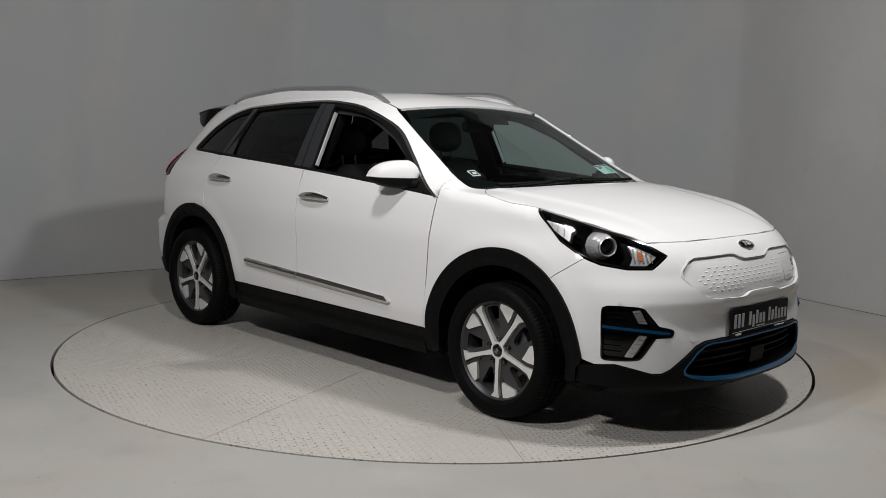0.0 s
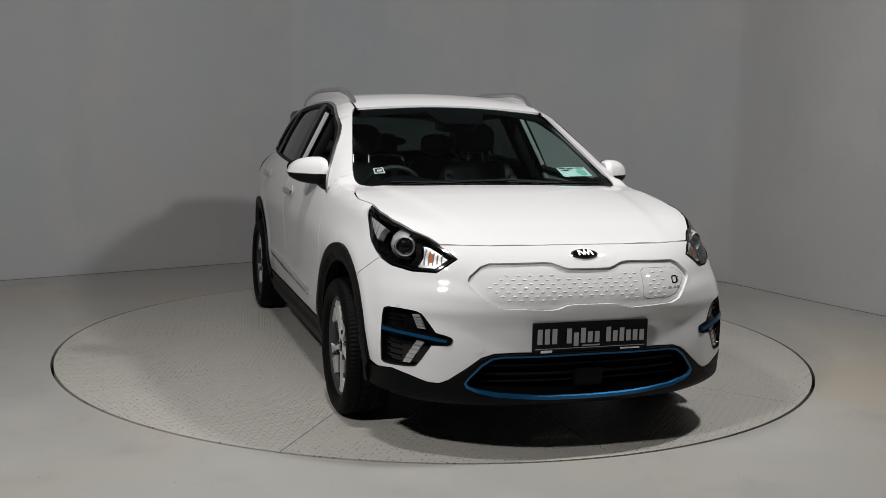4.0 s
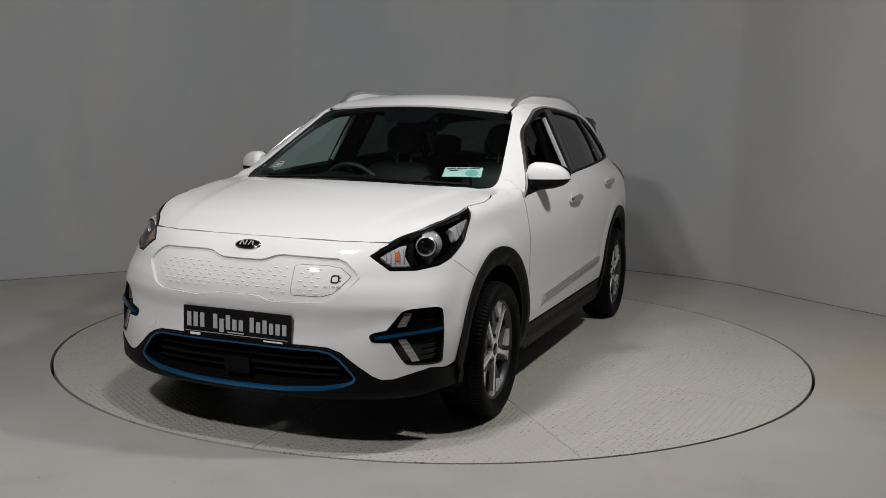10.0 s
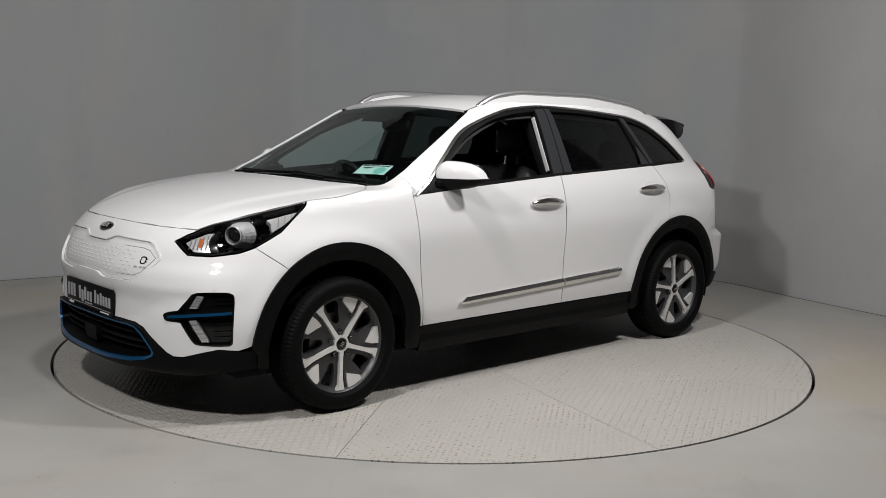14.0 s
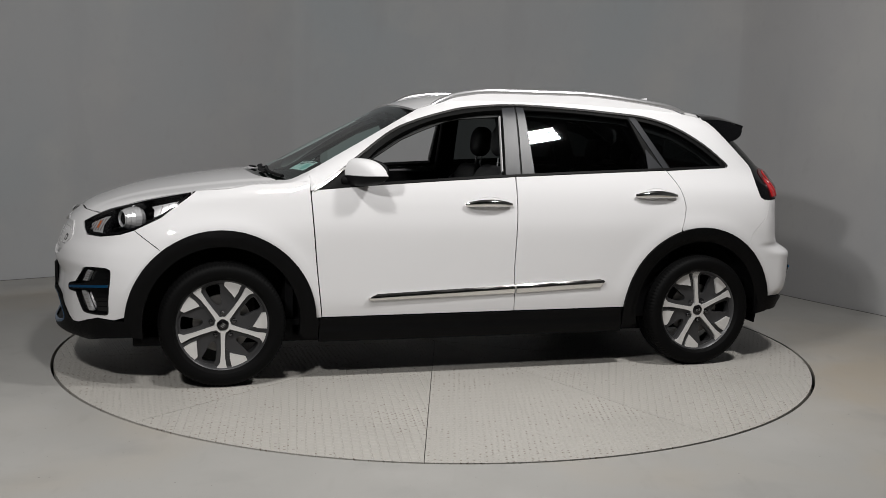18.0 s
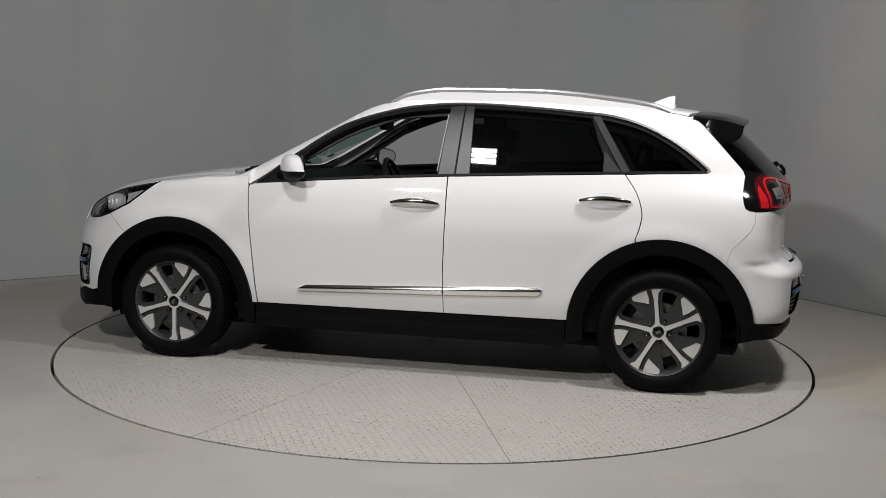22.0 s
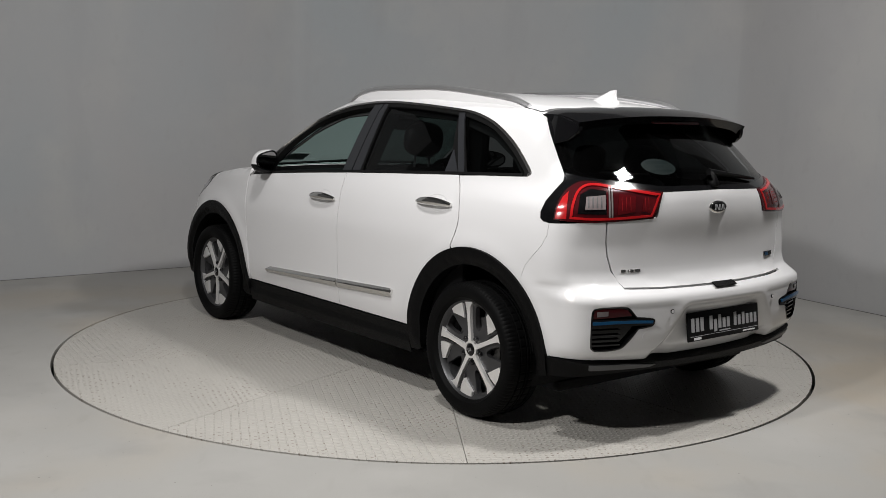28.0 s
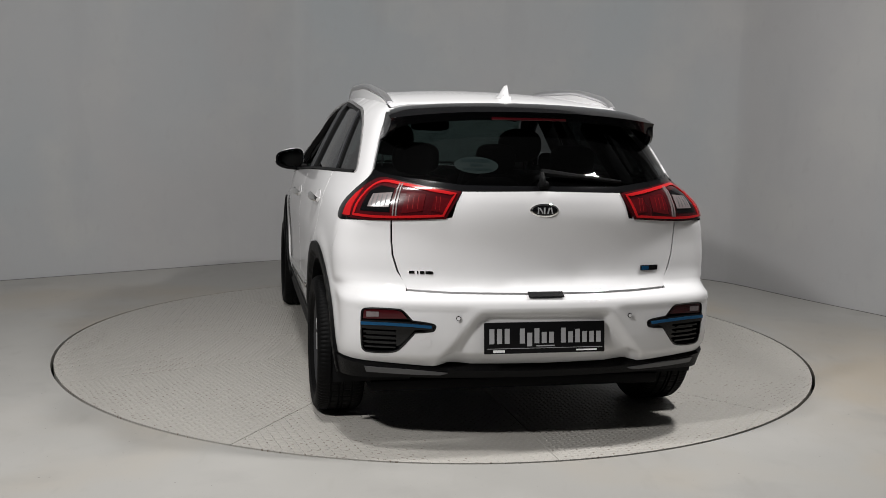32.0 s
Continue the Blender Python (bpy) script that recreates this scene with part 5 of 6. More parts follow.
    # inner B pillar
    part("b_pillar_lining", box(0.11, 0.06, 0.52, Matrix.Translation((-0.235, s * 0.655, 1.22)) @ Matrix.Rotation(s * 0.48, 4, "X")), INTERIOR, car, bevel=0.015)
    part("c_pillar_lining", box(0.13, 0.06, 0.42, Matrix.Translation((-1.08, s * 0.64, 1.22)) @ Matrix.Rotation(s * 0.5, 4, "X") @ Matrix.Rotation(0.45, 4, "Y")), INTERIOR, car, bevel=0.015)


# ---------------------------------------------------------------- mirrors, handles, rails, fin
def blob(c, r, e, cut=None, keep=1, seg=28):
    """A rounded box; with cut, the part above (keep 1) or below (keep -1) that height."""
    bm = bmesh.new()
    bmesh.ops.create_uvsphere(bm, u_segments=seg, v_segments=seg // 2, radius=1)
    for w in bm.verts:
        w.co = Vector([math.copysign(abs(q) ** e, q) * k + o for q, k, o in zip(w.co, r, c)])
    if cut is not None:
        geo = bm.verts[:] + bm.edges[:] + bm.faces[:]
        out = bmesh.ops.bisect_plane(bm, geom=geo, plane_co=(0, 0, cut), plane_no=(0, 0, 1), clear_inner=keep > 0, clear_outer=keep < 0)
        ed = [q for q in out["geom_cut"] if isinstance(q, bmesh.types.BMEdge)]
        bmesh.ops.contextual_create(bm, geom=ed)
    return bm


def mirror_body(s, h0, d0, z0, s0=0.0, grow=0.0, n=18, m=20):
    """A long dome from the door outwards: h0 high at the inner end, d0 the dip of its tip."""
    bm = bmesh.new()
    loops = []
    for i in range(n + 1):
        t = s0 + (1 - s0) * i / n
        e = max(1 - t ** 3.2, 0.0) ** 0.55 * (0.80 + 0.20 * min(1, t * 6) ** 0.5)
        dep = (0.122 + grow) * (0.42 + 0.58 * max(1 - t ** 3, 0.02) ** 0.5) * (0.86 + 0.14 * min(1, t * 6))
        y = s * (0.806 - grow + (0.190 + 2 * grow) * t)
        xr = 0.618 - grow - 0.088 * t
        loop = []
        for k in range(m + 1):
            u = math.pi * k / m
            c, q = math.cos(u), math.sin(u)
            x = xr + dep * (1 - (abs(c) ** (0.5 if c > 0 else 0.9)) * math.copysign(1, c)) / 2
            loop.append(bm.verts.new((x, y, z0 + d0 * t + h0 * e * q ** (0.55 if c > 0 else 0.75))))
        loops.append(loop)
    for a, b in zip(loops, loops[1:]):
        for k in range(m + 1):
            bm.faces.new((a[k], a[(k + 1) % (m + 1)], b[(k + 1) % (m + 1)], b[k]))
    bm.faces.new(loops[0]), bm.faces.new(loops[-1])
    bmesh.ops.remove_doubles(bm, verts=bm.verts, dist=0.0001)
    bmesh.ops.recalc_face_normals(bm, faces=bm.faces)
    return bm


for s in (1, -1):
    mir = part("mirror_shell", mirror_body(s, 0.088, 0.004, 1.086), PAINT, car, "white door mirror shell", True)
    part("mirror_base", mirror_body(s, -0.056, 0.004, 1.084), FRIT, mir, "gloss black lower mirror half", True)
    part("turn_strip", mirror_body(s, -0.014, 0.004, 1.0865, 0.30, 0.004), LAMPCHROME, mir, "clear turn signal strip", True)
    for nm, mt, k, x in (("mirror_rim", GLOSSBLACK, 1.0, 0.6145), ("mirror_glass", MIRROR, 0.86, 0.6105)):
        bm = bmesh.new()
        loop = []
        for a in np.linspace(0, 2 * math.pi, 32, False):
            y = 0.093 * math.copysign(abs(math.cos(a)) ** 0.6, math.cos(a)) * k
            z = 0.058 * math.copysign(abs(math.sin(a)) ** 0.7, math.sin(a)) * k * (1 - 0.28 * y / 0.093)
            loop.append((x - (y + 0.093) * 0.47, s * (0.900 + y), 1.108 + z))
        a = [bm.verts.new(q) for q in loop]
        b = [bm.verts.new((q[0] + 0.008, q[1], q[2])) for q in loop]
        bm.faces.new(a), bm.faces.new(b[::-1])
        for i in range(32):
            bm.faces.new((a[i], b[i], b[(i + 1) % 32], a[(i + 1) % 32]))
        bmesh.ops.recalc_face_normals(bm, faces=bm.faces)
        part(nm, bm, mt, mir)
    bm = box(0.13, 0.10, 0.040, pose(0.672, s * 0.812, 1.056, s * 3, 0, s * -16))
    part("mirror_arm", bm, CLAD, mir, bevel=0.012)


def tube(path, wid, hei, n=12, up=(0, 0, 1)):
    """A rounded bar along a path of points, of a width and a height at each."""
    bm = bmesh.new()
    loops = []
    for i, p in enumerate(path):
        a, b = Vector(path[max(i - 1, 0)]), Vector(path[min(i + 1, len(path) - 1)])
        t = (b - a).normalized()
        sd = t.cross(Vector(up)).normalized()
        u = sd.cross(t)
        w, h = (wid[i], hei[i]) if hasattr(wid, "__len__") else (wid, hei)
        loops.append([bm.verts.new(Vector(p) + sd * w * math.cos(2 * math.pi * k / n) + u * h * math.sin(2 * math.pi * k / n)) for k in range(n)])
    for l0, l1 in zip(loops, loops[1:]):
        for k in range(n):
            bm.faces.new((l0[k], l0[(k + 1) % n], l1[(k + 1) % n], l1[k]))
    bm.faces.new(loops[0][::-1]), bm.faces.new(loops[-1])
    bmesh.ops.recalc_face_normals(bm, faces=bm.faces)
    return bm


rail_z = pchip([-1.36, -1.28, -1.12, -0.62, -0.17, 0.055, 0.15, 0.20], [1.455, 1.483, 1.508, 1.548, 1.548, 1.522, 1.485, 1.455])
for s in (1, -1):
    xs = np.linspace(0.20, -1.36, 40)
    path = [(x, s * (0.578 - 0.030 * ((x + 0.6) / 0.8) ** 2), float(rail_z(x))) for x in xs]
    hs = [0.010 + 0.006 * min(1, min(0.2 - x, x + 1.36) / 0.15) for x in xs]
    rail = part("roof_rail", tube(path, [0.016] * 40, hs, 10), SATIN, car, "satin silver roof rail", True)
    foot = []
    for x in xs[::1]:
        y = s * (0.578 - 0.030 * ((x + 0.6) / 0.8) ** 2)
        foot.append((x, y, float(rail_z(x)) - 0.014))
    bm = bmesh.new()
    vs = []
    under = on_top_many([q[:2] for q in foot])
    for (x, y, z), u3 in zip(foot, under):
        z2 = float(u3[2]) - 0.01
        vs.append([bm.verts.new((x, y - 0.011, z)), bm.verts.new((x, y + 0.011, z)), bm.verts.new((x, y + 0.013, min(z, z2))), bm.verts.new((x, y - 0.013, min(z, z2)))])
    for a, b in zip(vs, vs[1:]):
        for k in range(4):
            bm.faces.new((a[k], a[(k + 1) % 4], b[(k + 1) % 4], b[k]))
    part("rail_base", bm, PAINT, rail, "", True)
    # ditch strip beside the roof panel
    t0 = [(x, s * (ROOF_Y + 0.006)) for x in np.linspace(0.30, -1.47, 20)] + [(x, s * (ROOF_Y - 0.008)) for x in np.linspace(-1.47, 0.30, 20)]
    sheet("roof_ditch", "top", t0, SEAL, car, step=0.05, off=-0.001, rim=0.01)

# shark fin
bm = bmesh.new()
prof = [(-1.225, 0.012, 0.0), (-1.27, 0.022, 0.014), (-1.32, 0.024, 0.034), (-1.365, 0.020, 0.052), (-1.398, 0.014, 0.056), (-1.396, 0.018, 0.026), (-1.402, 0.024, 0.0)]
fz = float(on_top(-1.31, 0)[2]) - 0.004
loops = []
for x, w, h in prof:
    loops.append([bm.verts.new((x, -w, fz - 0.02)), bm.verts.new((x, -w * 0.9, fz + 0.008)), bm.verts.new((x, -0.004, fz + h + 0.004)), bm.verts.new((x, 0.004, fz + h + 0.004)), bm.verts.new((x, w * 0.9, fz + 0.008)), bm.verts.new((x, w, fz - 0.02))])
for a, b in zip(loops, loops[1:]):
    for k in range(5):
        bm.faces.new((a[k], a[k + 1], b[k + 1], b[k]))
bm.faces.new(loops[0]), bm.faces.new(loops[-1][::-1])
bmesh.ops.recalc_face_normals(bm, faces=bm.faces)
part("shark_fin", bm, PAINT, car, "white shark fin aerial", True)


def handle(x0, x1, z, s):
    n = 17
    ys = skin(*chart_rays("left" if s > 0 else "right", np.array([[x0 + (x1 - x0) * i / (n - 1), z] for i in range(n)])))[0][:, 1]
    path, w, h = [], [], []
    for i in range(n):
        t = i / (n - 1)
        x = x0 + (x1 - x0) * t
        e = math.sin(math.pi * min(max(t, 0.02), 0.98)) ** 0.40
        y = ys[i]
        path.append((x, y + s * (0.004 + 0.026 * e), z + 0.010 * math.sin(math.pi * t)))
        w.append(0.004 + 0.009 * e)
        h.append(0.004 + 0.0155 * e)
    hd = part("door_handle", tube(path, w, h, 12), CHROME, car, "chrome door handle", True)
    c = [((x0 + x1) / 2 - 0.01 + 0.082 * math.cos(a), z + 0.002 + 0.040 * math.sin(a)) for a in np.linspace(0, 2 * math.pi, 28, False)]
    sheet("handle_cup", "left" if s > 0 else "right", c, PAINT, hd, step=0.02, off=0.0015, rim=0.004,
          disp=lambda p: -0.0145 * np.clip(1 - ((p[:, 0] - (x0 + x1) / 2 + 0.01) / 0.082) ** 2 - ((p[:, 2] - z) / 0.040) ** 2, 0, 1))


for s in (1, -1):
    handle(0.082, -0.178, 0.936, s)
    handle(-0.918, -1.178, 0.984, s)

# ---------------------------------------------------------------- badges, plates
def oval_badge(chart, z, name):
    p = on_nose(0, z, chart)
    p2 = on_nose(0, z + 0.01, chart)
    s = 1 if chart == "nose" else -1
    tilt = math.degrees(math.atan2((p[0] - p2[0]) * s, 0.01))
    m = Matrix.Translation(p) @ pose(0, 0, 0, 0, 0, 0 if s > 0 else 180) @ pose(0, 0, 0, 0, -tilt, 0)
    bm = bmesh.new()
    bmesh.ops.create_uvsphere(bm, u_segments=32, v_segments=16, radius=1, matrix=Matrix.Diagonal((0.011, 0.063, 0.0295, 1)))
    b = part("badge", bm, CHROME, car, "black and chrome oval badge", True)
    b.matrix_basis = m
    bm = bmesh.new()
    bmesh.ops.create_uvsphere(bm, u_segments=32, v_segments=16, radius=1, matrix=Matrix.Translation((0.0025, 0, 0)) @ Matrix.Diagonal((0.0105, 0.057, 0.0245, 1)))
    part("badge_field", bm, GLOSSBLACK, b, "", True)
    for y, w, r in ((-0.030, 0.006, 0), (-0.018, 0.005, 30), (-0.004, 0.006, 0), (0.014, 0.006, -16), (0.028, 0.006, 16)):
        part("badge_mark", box(0.004, w, 0.026, pose(0.013 - 0.003 * (abs(y) / 0.03), y, 0, r, 0, 0)), LAMPCHROME, b)


oval_badge("nose", 0.840, "badge")
oval_badge("tail", 1.018, "badge")


def show_plate(x, z, s, tilt):
    """A black plate with bars of grey lettering."""
    root = part("show_plate", box(0.012, 0.524, 0.130), PLATE, car, "black show plate with grey bars of lettering", bevel=0.004)
    root.matrix_basis = pose(x, 0, z) @ pose(0, 0, 0, 0, 0, 0 if s > 0 else 180) @ pose(0, 0, 0, 0, tilt, 0)
    y = -0.247

    def tall(word, k):
        return 0.062 if word == 3 or k == 0 or (word, k) == (5, 2) else 0.056 if (word, k) in ((5, 1), (6, 2)) else 0.046

    for word, width, lw in ((3, 0.098, 0.021), (0, 0.033, 0), (5, 0.158, 0.021), (0, 0.021, 0), (6, 0.186, 0.020)):
        if word == 0:
            y += width
            continue
        pitch = width / word
        for k in range(word):
            part("plate_bar", box(0.003, min(lw, pitch - 0.006), tall(word, k), Matrix.Translation((0.0065, y + pitch * (k + 0.5), (tall(word, k) - 0.062) / 2 + 0.008 - (0.012 if (word, k) == (5, 1) else 0)))), LETTER, root)
        y += width
    part("plate_line", box(0.003, 0.50, 0.002, Matrix.Translation((0.0065, 0, -0.043))), LETTER, root)
    part("plate_bar", box(0.003, 0.05, 0.010, Matrix.Translation((0.0065, -0.20, -0.054))), WHITEPRINT, root)
    part("plate_bar", box(0.003, 0.09, 0.006, Matrix.Translation((0.0065, 0.18, -0.054))), WHITEPRINT, root)
    part("plate_bar", box(0.003, 0.08, 0.005, Matrix.Translation((0.0065, 0.0, -0.034))), LETTER, root)


show_plate(2.198, 0.509, 1, 0)
show_plate(-2.118, 0.494, -1, -7)

# tailgate script, emblem and release
def chip(name, chart, y, z, w, h, material, label="", off=0.004, src="rear"):
    l = to_chart(chart, [(y - w / 2, z - h / 2), (y + w / 2, z - h / 2), (y + w / 2, z + h / 2), (y - w / 2, z + h / 2)], src)
    return sheet(name, chart, l, material, car, step=0.02, off=off, rim=0.006, label=label)


for y, w, h in ((0.545, 0.022, 0.020), (0.521, 0.005, 0.020), (0.503, 0.018, 0.020), (0.474, 0.030, 0.020)):
    chip("script_bar", "tail", y, 0.752, w, h * 0.6, CHROME, off=0.003)
chip("emblem", "tail", -0.505, 0.765, 0.085, 0.022, GLOSSBLACK, "small black and blue emblem")
chip("emblem_field", "tail", -0.483, 0.765, 0.035, 0.017, BLUE, off=0.006)
chip("tailgate_release", "tail", 0.0, 0.666, 0.15, 0.016, CLAD, "black tailgate release cover", off=0.012)
for y, w, h in ((0.372, 0.018, 0.018), (-0.372, 0.018, 0.018)):
    c = to_chart("tail", [(y + 0.010 * math.cos(a), 0.581 + 0.010 * math.sin(a)) for a in np.linspace(0, 2 * math.pi, 16, False)], "rear")
    sheet("parking_sensor", "tail", c, CLAD, car, step=0.02, off=0.003, rim=0.004, label="small round parking sensor")
    sheet("sensor_face", "tail", inset(np.array(c) / (60, 1), 0.0025) * (60, 1), PAINT, car, step=0.02, off=0.005, rim=0.004)
for ch, y, z, src in (("nose", -0.475, 0.470, "front"), ("tail", 0.50, 0.475, "rear")):
    c = to_chart(ch, [(y + 0.022 * math.cos(a), z + 0.022 * math.sin(a)) for a in np.linspace(0, 2 * math.pi, 20, False)], src)
    sheet("tow_eye_cover", ch, c, PAINT, car, step=0.03, off=0.0, rim=0.004, disp=(bump_shape if ch == "nose" else rear_shape), label="round white tow eye cover").location = ((0.002 if ch == "nose" else -0.002), 0, 0)
# plug mark and script on the charging flap
pm = [(0.425 + 0.0165 * math.copysign(abs(math.cos(a)) ** 0.5, math.cos(a)), 0.729 + 0.0165 * math.copysign(abs(math.sin(a)) ** 0.5, math.sin(a))) for a in np.linspace(0, 2 * math.pi, 24, False)]
pi_ = [(0.425 + (y - 0.425) * 0.68, 0.729 + (z - 0.729) * 0.68) for y, z in pm]
sheet("plug_mark", "nose", to_chart("nose", pm), CLAD, flap, holes=[to_chart("nose", pi_)], step=0.02, off=-0.005, rim=0.003, label="dark plug mark")
for y, z, w, h in ((0.442, 0.735, 0.012, 0.004), (0.442, 0.723, 0.012, 0.004)):
    chip("plug_pin", "nose", y, z, w, h, CLAD, off=-0.0045, src="front").parent = flap
for y, w in ((0.392, 0.018), (0.410, 0.003), (0.424, 0.014), (0.444, 0.017)):
    chip("script_bar", "nose", y, 0.698, w, 0.008, LAMPCHROME, off=-0.0045, src="front").parent = flap

# ---------------------------------------------------------------- wipers, cowl
cowl = [(1.190, 0.0), (1.175, 0.36), (1.12, 0.57), (1.06, 0.665), (0.985, 0.700), (1.025, 0.60), (1.085, 0.35), (1.100, 0.0)]
cowl_all = cowl[:4] + cowl[4:] + [(x, -y) for x, y in cowl[-2:3:-1]] + [(x, -y) for x, y in cowl[3:0:-1]]
sheet("cowl_panel", "top", cowl_all, CLAD, car, step=0.04, off=-0.012, rim=0.03, label="black cowl under the windscreen")


for y0, y1, xa in ((-0.55, 0.05, 1.020), (0.02, 0.60, 1.015)):
    path = [tuple(on_top(xa + 0.035 - 0.06 * 0 + 0.02 * math.sin(3 * t) - 0.045 * ((y0 + (y1 - y0) * t) / 0.7) ** 2, y0 + (y1 - y0) * t) + np.array([0, 0, 0.006])) for t in np.linspace(0, 1, 12)]
    wp = part("wiper", tube(path, 0.010, 0.008, 8), CLAD, car, "black front wiper", True)
    arm = [tuple(on_top(xa + 0.075, y0 + (y1 - y0) * t + 0.0) + np.array([0, 0, 0.008])) for t in (0.05, 0.3, 0.55)]
    part("wiper_arm", tube(arm, 0.012, 0.006, 8), CLAD, wp, "", True)

rw = []
for t in np.linspace(0, 1, 10):
    q = on_nose(angle_of("tail", skin(*chart_rays("rear", np.array([[0.0 - 0.36 * t, 1.165 - 0.022 * t]])))[0][0]), 1.182 - 0.037 * t, "tail")
    rw.append((q[0] - 0.020, q[1], q[2] - 0.008))
wp = part("rear_wiper", tube(rw, [0.018 - 0.012 * t for t in np.linspace(0, 1, 10)], [0.016 - 0.010 * t for t in np.linspace(0, 1, 10)], 8), CLAD, car, "black rear wiper", True)
q = on_nose(0, 1.14, "tail")
part("wiper_pivot", blob((q[0] - 0.016, 0.0, 1.122), (0.020, 0.024, 0.018), 0.7), CLAD, wp, "", True)
part("wiper_arm", tube([(q[0] - 0.030, 0.004, 1.118), (q[0] - 0.026, 0.008, 1.145), (q[0] - 0.002, 0.004, 1.172)], [0.017, 0.014, 0.010], [0.010, 0.010, 0.010], 8, (1, 0, 0)), CLAD, wp, "", True)

# ---------------------------------------------------------------- cabin
def seat(x, y, w, back_h, name, rest=True):
    root = part("seat_cushion", blob((x + 0.27, y, 0.57), (0.28, w / 2, 0.10), 0.45), LEATHER, car, "black leather seat", True)
    bk = blob((0, 0, back_h / 2), (0.075, w / 2, back_h / 2), 0.42)
    ob = part("backrest", bk, LEATHER, root, "", True)
    ob.matrix_basis = pose(x + 0.02, y, 0.52, 0, -16, 0)
    for k in (-1, 1):
        b2 = part("bolster", blob((0.04, k * w * 0.42, back_h * 0.45), (0.06, 0.05, back_h * 0.40), 0.6), LEATHER, root, "", True)
        b2.matrix_basis = pose(x + 0.02, y, 0.52, 0, -16, 0)
    return root


for s in (1, -1):
    sx, sz = (-0.12, 0.0) if s > 0 else (-0.22, -0.025)
    st = seat(sx, s * 0.37, 0.52, 0.62 + sz, "front")
    hr = part("headrest", blob((0, 0, 0), (0.055, 0.130, 0.098), 0.78), LEATHER, st, "", True)
    hr.matrix_basis = pose(sx - 0.175, s * 0.37, 1.268 + sz, 0, -8, 0)
    for k in (-0.05, 0.05):
        part("headrest_post", tube([(sx - 0.155, s * 0.37 + k, 1.08), (sx - 0.175, s * 0.37 + k, 1.22)], 0.006, 0.006, 8, (0, 1, 0)), SATIN, st)
for y, w in ((0.40, 0.46), (-0.40, 0.46), (0.0, 0.32)):
    st = seat(-1.08, y, w, 0.60, "rear")
    hr = part("headrest", blob((0, 0, 0), (0.045, 0.115 if y else 0.10, 0.075), 0.62), LEATHER, st, "", True)
    hr.matrix_basis = pose(-1.235, y, 1.195, 0, -10, 0)

# dashboard
bm = bmesh.new()
prof = [(0.99, 1.035), (0.80, 1.045), (0.60, 1.035), (0.50, 1.005), (0.47, 0.95), (0.50, 0.80), (0.62, 0.62), (0.98, 0.55)]
ys = np.linspace(-0.74, 0.74, 21)
loops = []
for y in ys:
    bumpz = 0.045 * math.exp(-((y + 0.36) / 0.17) ** 2)
    loops.append([bm.verts.new((x - 0.05 * (abs(y) / 0.74) ** 3 * (1 if x > 0.7 else 0), y, z + (bumpz if 0.46 < x < 0.7 and z > 0.9 else 0) - 0.02 * (abs(y) / 0.74) ** 2)) for x, z in prof])
for a, b in zip(loops, loops[1:]):
    for k in range(len(prof)):
        bm.faces.new((a[k], a[(k + 1) % len(prof)], b[(k + 1) % len(prof)], b[k]))
bm.faces.new(loops[0]), bm.faces.new(loops[-1][::-1])
bmesh.ops.recalc_face_normals(bm, faces=bm.faces)
dash = part("dashboard", bm, INTERIOR, car, "black dashboard", True)
part("centre_screen", box(0.02, 0.24, 0.13, pose(0.47, 0, 0.96, 0, -12, 0)), GLOSSBLACK, dash, "dark centre screen", bevel=0.006)
part("centre_console", box(0.95, 0.22, 0.32, Matrix.Translation((0.05, 0, 0.47))), INTERIOR, car, "black centre console", bevel=0.03)
# steering wheel
bm = bmesh.new()
N1, N2 = 40, 10
ringv = [[bm.verts.new(((0.180 + 0.015 * math.cos(b)) * math.cos(a), (0.180 + 0.015 * math.cos(b)) * math.sin(a), 0.015 * math.sin(b))) for b in np.linspace(0, 2 * math.pi, N2, False)] for a in np.linspace(0, 2 * math.pi, N1, False)]
for i in range(N1):
    for j in range(N2):
        bm.faces.new((ringv[i][j], ringv[(i + 1) % N1][j], ringv[(i + 1) % N1][(j + 1) % N2], ringv[i][(j + 1) % N2]))
sw = part("steering_wheel", bm, LEATHER, car, "black steering wheel", True)
sw.matrix_basis = pose(0.36, -0.37, 0.945, 0, -66, 0)
part("steering_boss", blob((0, 0, -0.01), (0.07, 0.085, 0.03), 0.6), INTERIOR, sw, "", True)
for a in (0, 90, 180):
    part("steering_spoke", box(0.13, 0.035, 0.014, pose(0.11 * math.cos(radians(a - 90 + 90)), 0.11 * math.sin(radians(a)), -0.005, 0, 0, a)), INTERIOR, sw, bevel=0.004)
part("column_shroud", blob((0.44, -0.37, 0.90), (0.10, 0.06, 0.06), 0.7), INTERIOR, car, "", True)
# inner mirror and stickers
im = part("inner_mirror", blob((0.335, 0.02, 1.345), (0.022, 0.125, 0.036), 0.5), INTERIOR, car, "black inner mirror", True)
part("sensor_housing", blob((0.365, 0.0, 1.385), (0.045, 0.06, 0.025), 0.6), INTERIOR, im, "", True)


def on_glass(name, loop, material, parent, off=-0.009, label=""):
    return sheet(name, "top", loop, material, parent, step=0.04, off=off, rim=0, label=label)


def card(u, v):
    """A place on the large sticker: u along its upper edge, v down."""
    a, b, c, d = (np.array(q) for q in ((0.888, 0.415), (0.836, 0.605), (0.918, 0.622), (0.968, 0.428)))
    return tuple(a * (1 - u) * (1 - v) + b * u * (1 - v) + c * u * v + d * (1 - u) * v)


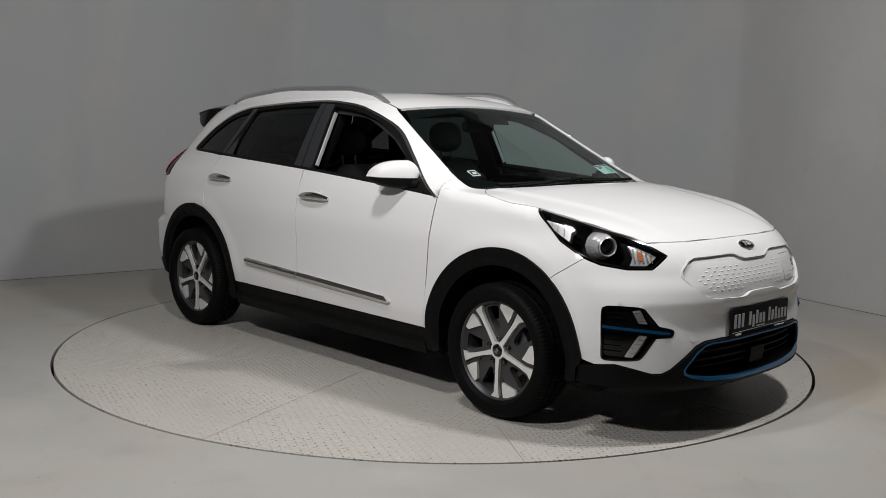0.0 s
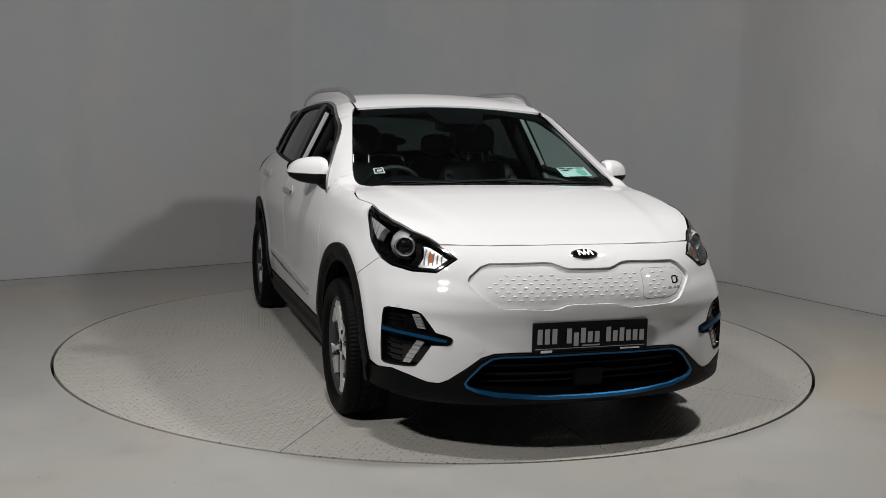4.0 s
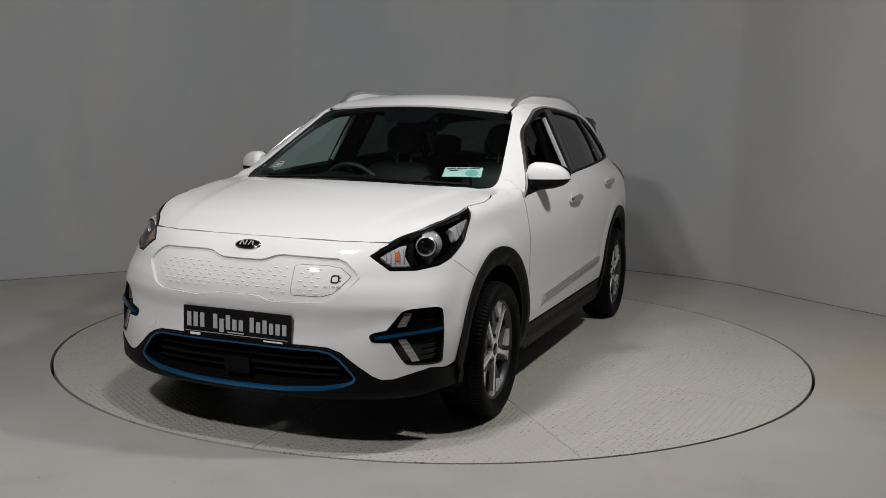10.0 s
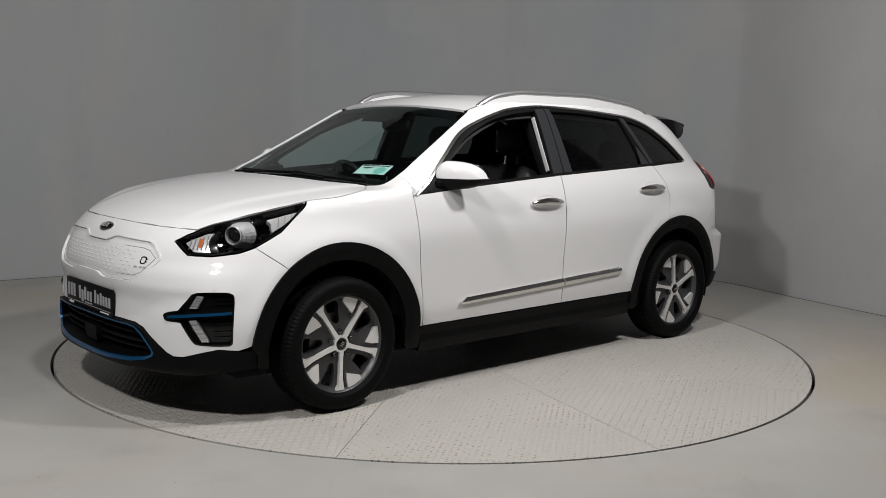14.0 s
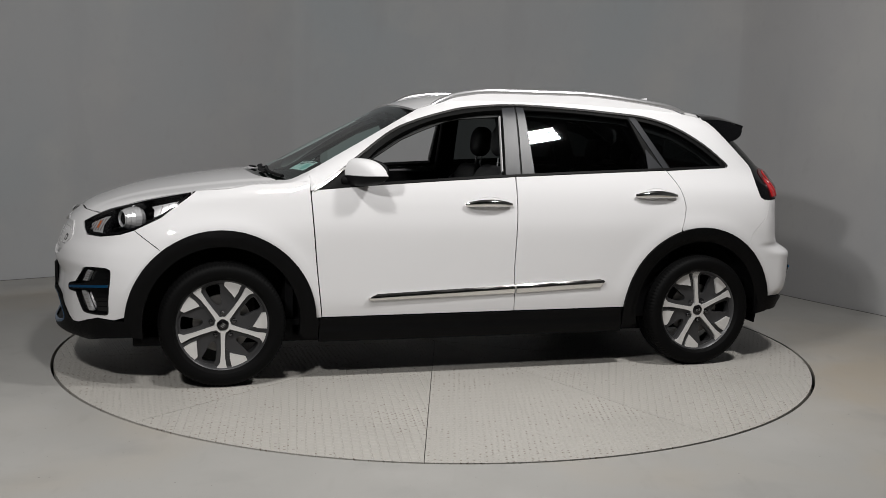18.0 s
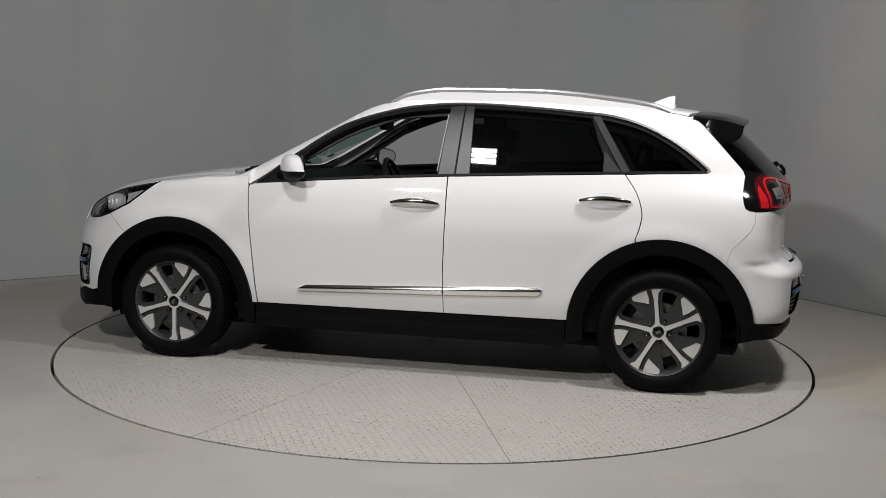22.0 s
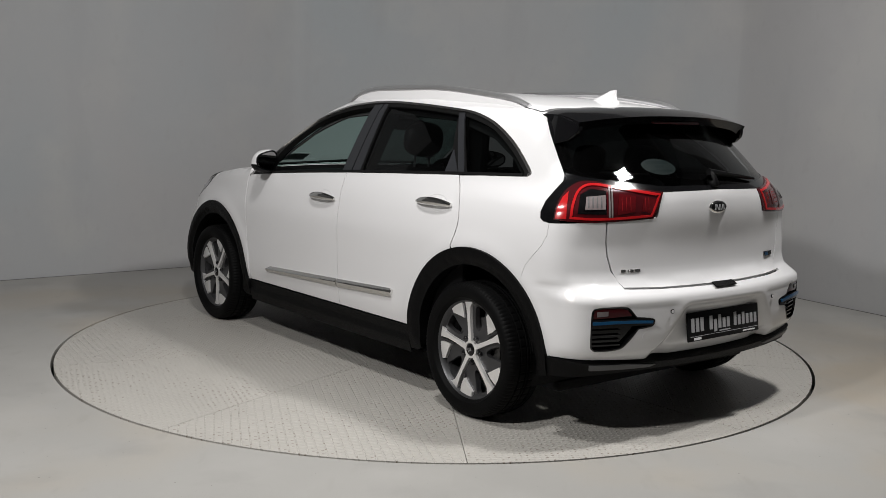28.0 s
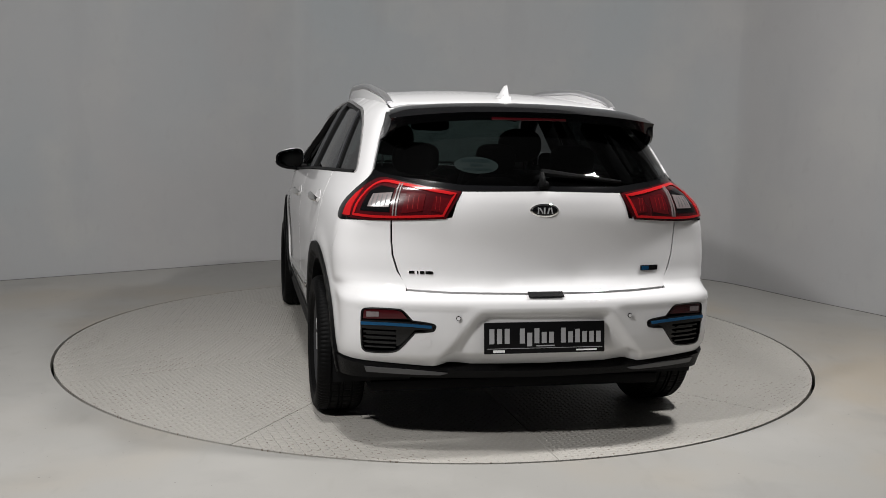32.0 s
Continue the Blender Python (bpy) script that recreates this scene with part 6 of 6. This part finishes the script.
def card_quad(u0, u1, v0, v1):
    return [card(u0, v0), card(u1, v0), card(u1, v1), card(u0, v1)]


st = on_glass("sticker", card_quad(0, 1, 0, 1), STICKER, car, label="pale green paper sticker behind the windscreen")
on_glass("sticker_band", card_quad(0.02, 0.98, 0.02, 0.24), WHITEPRINT, st, -0.0083)
for u0, u1 in ((0.05, 0.28), (0.31, 0.60), (0.64, 0.93)):
    on_glass("sticker_bar", card_quad(u0, u1, 0.07, 0.18), STICKERDARK, st, -0.0076)
on_glass("sticker_wedge", [card(0.05, 0.26), card(0.47, 0.26), card(0.30, 0.42), card(0.20, 0.42)], STICKERDARK, st, -0.0078)
on_glass("sticker_seal", [card(0.74 + 0.17 * math.cos(a), 0.60 + 0.35 * math.sin(a)) for a in np.linspace(0, 2 * math.pi, 20, False)], STICKERGREEN, st, -0.0078)
band = [(0.322, 0.54), (0.322, -0.54), (0.395, -0.575), (0.385, -0.30), (0.382, -0.17), (0.47, -0.135), (0.51, -0.10), (0.51, 0.10), (0.47, 0.135), (0.382, 0.17), (0.385, 0.30), (0.395, 0.575)]
on_glass("windscreen_band", band, FRIT, car, -0.0085, "black printed band along the top of the windscreen")
s2 = on_glass("sticker", [(0.912, -0.606), (0.918, -0.552), (0.868, -0.552), (0.862, -0.604)], WHITEPRINT, car, label="small red and white square sticker")
on_glass("sticker_field", [(0.906, -0.600), (0.911, -0.558), (0.875, -0.558), (0.870, -0.598)], STICKERRED, s2, -0.0078)
on_glass("sticker_bar", [(0.899, -0.592), (0.902, -0.568), (0.886, -0.562), (0.883, -0.586)], WHITEPRINT, s2, -0.0070)
# oval sticker on the rear window
c = to_chart("tail", [(0.267 + 0.093 * math.cos(a), 1.205 + 0.034 * math.sin(a)) for a in np.linspace(0, 2 * math.pi, 28, False)], "rear")
ov = sheet("oval_sticker", "tail", c, STICKERGREY, car, step=0.03, off=-0.012, rim=0, label="pale green oval sticker on the rear window")
for y, z, w, h in ((0.267, 1.223, 0.12, 0.012), (0.267, 1.205, 0.05, 0.010), (0.267, 1.188, 0.12, 0.008)):
    l = to_chart("tail", [(y - w / 2, z - h / 2), (y + w / 2, z - h / 2), (y + w / 2, z + h / 2), (y - w / 2, z + h / 2)], "rear")
    sheet("sticker_bar", "tail", l, STICKERDARK, ov, step=0.05, off=-0.0105, rim=0)


# ---------------------------------------------------------------- movement
TURN = [-45.98, -59.07, -72.2, -85.37, -98.49, -111.54, -124.65, -137.93, -151.29, -164.59, -177.96, -191.51, -205.12, -218.66, -232.05, -245.23, -258.18]


def motions():
    rows = [(2.0 * i, pose(0, 0, 0, 0, 0, a)) for i, a in enumerate(TURN)]
    walk(turntable, rows)
    walk(car, [(t, m @ pose(-0.001, -0.027, 0)) for t, m in rows])


motions()
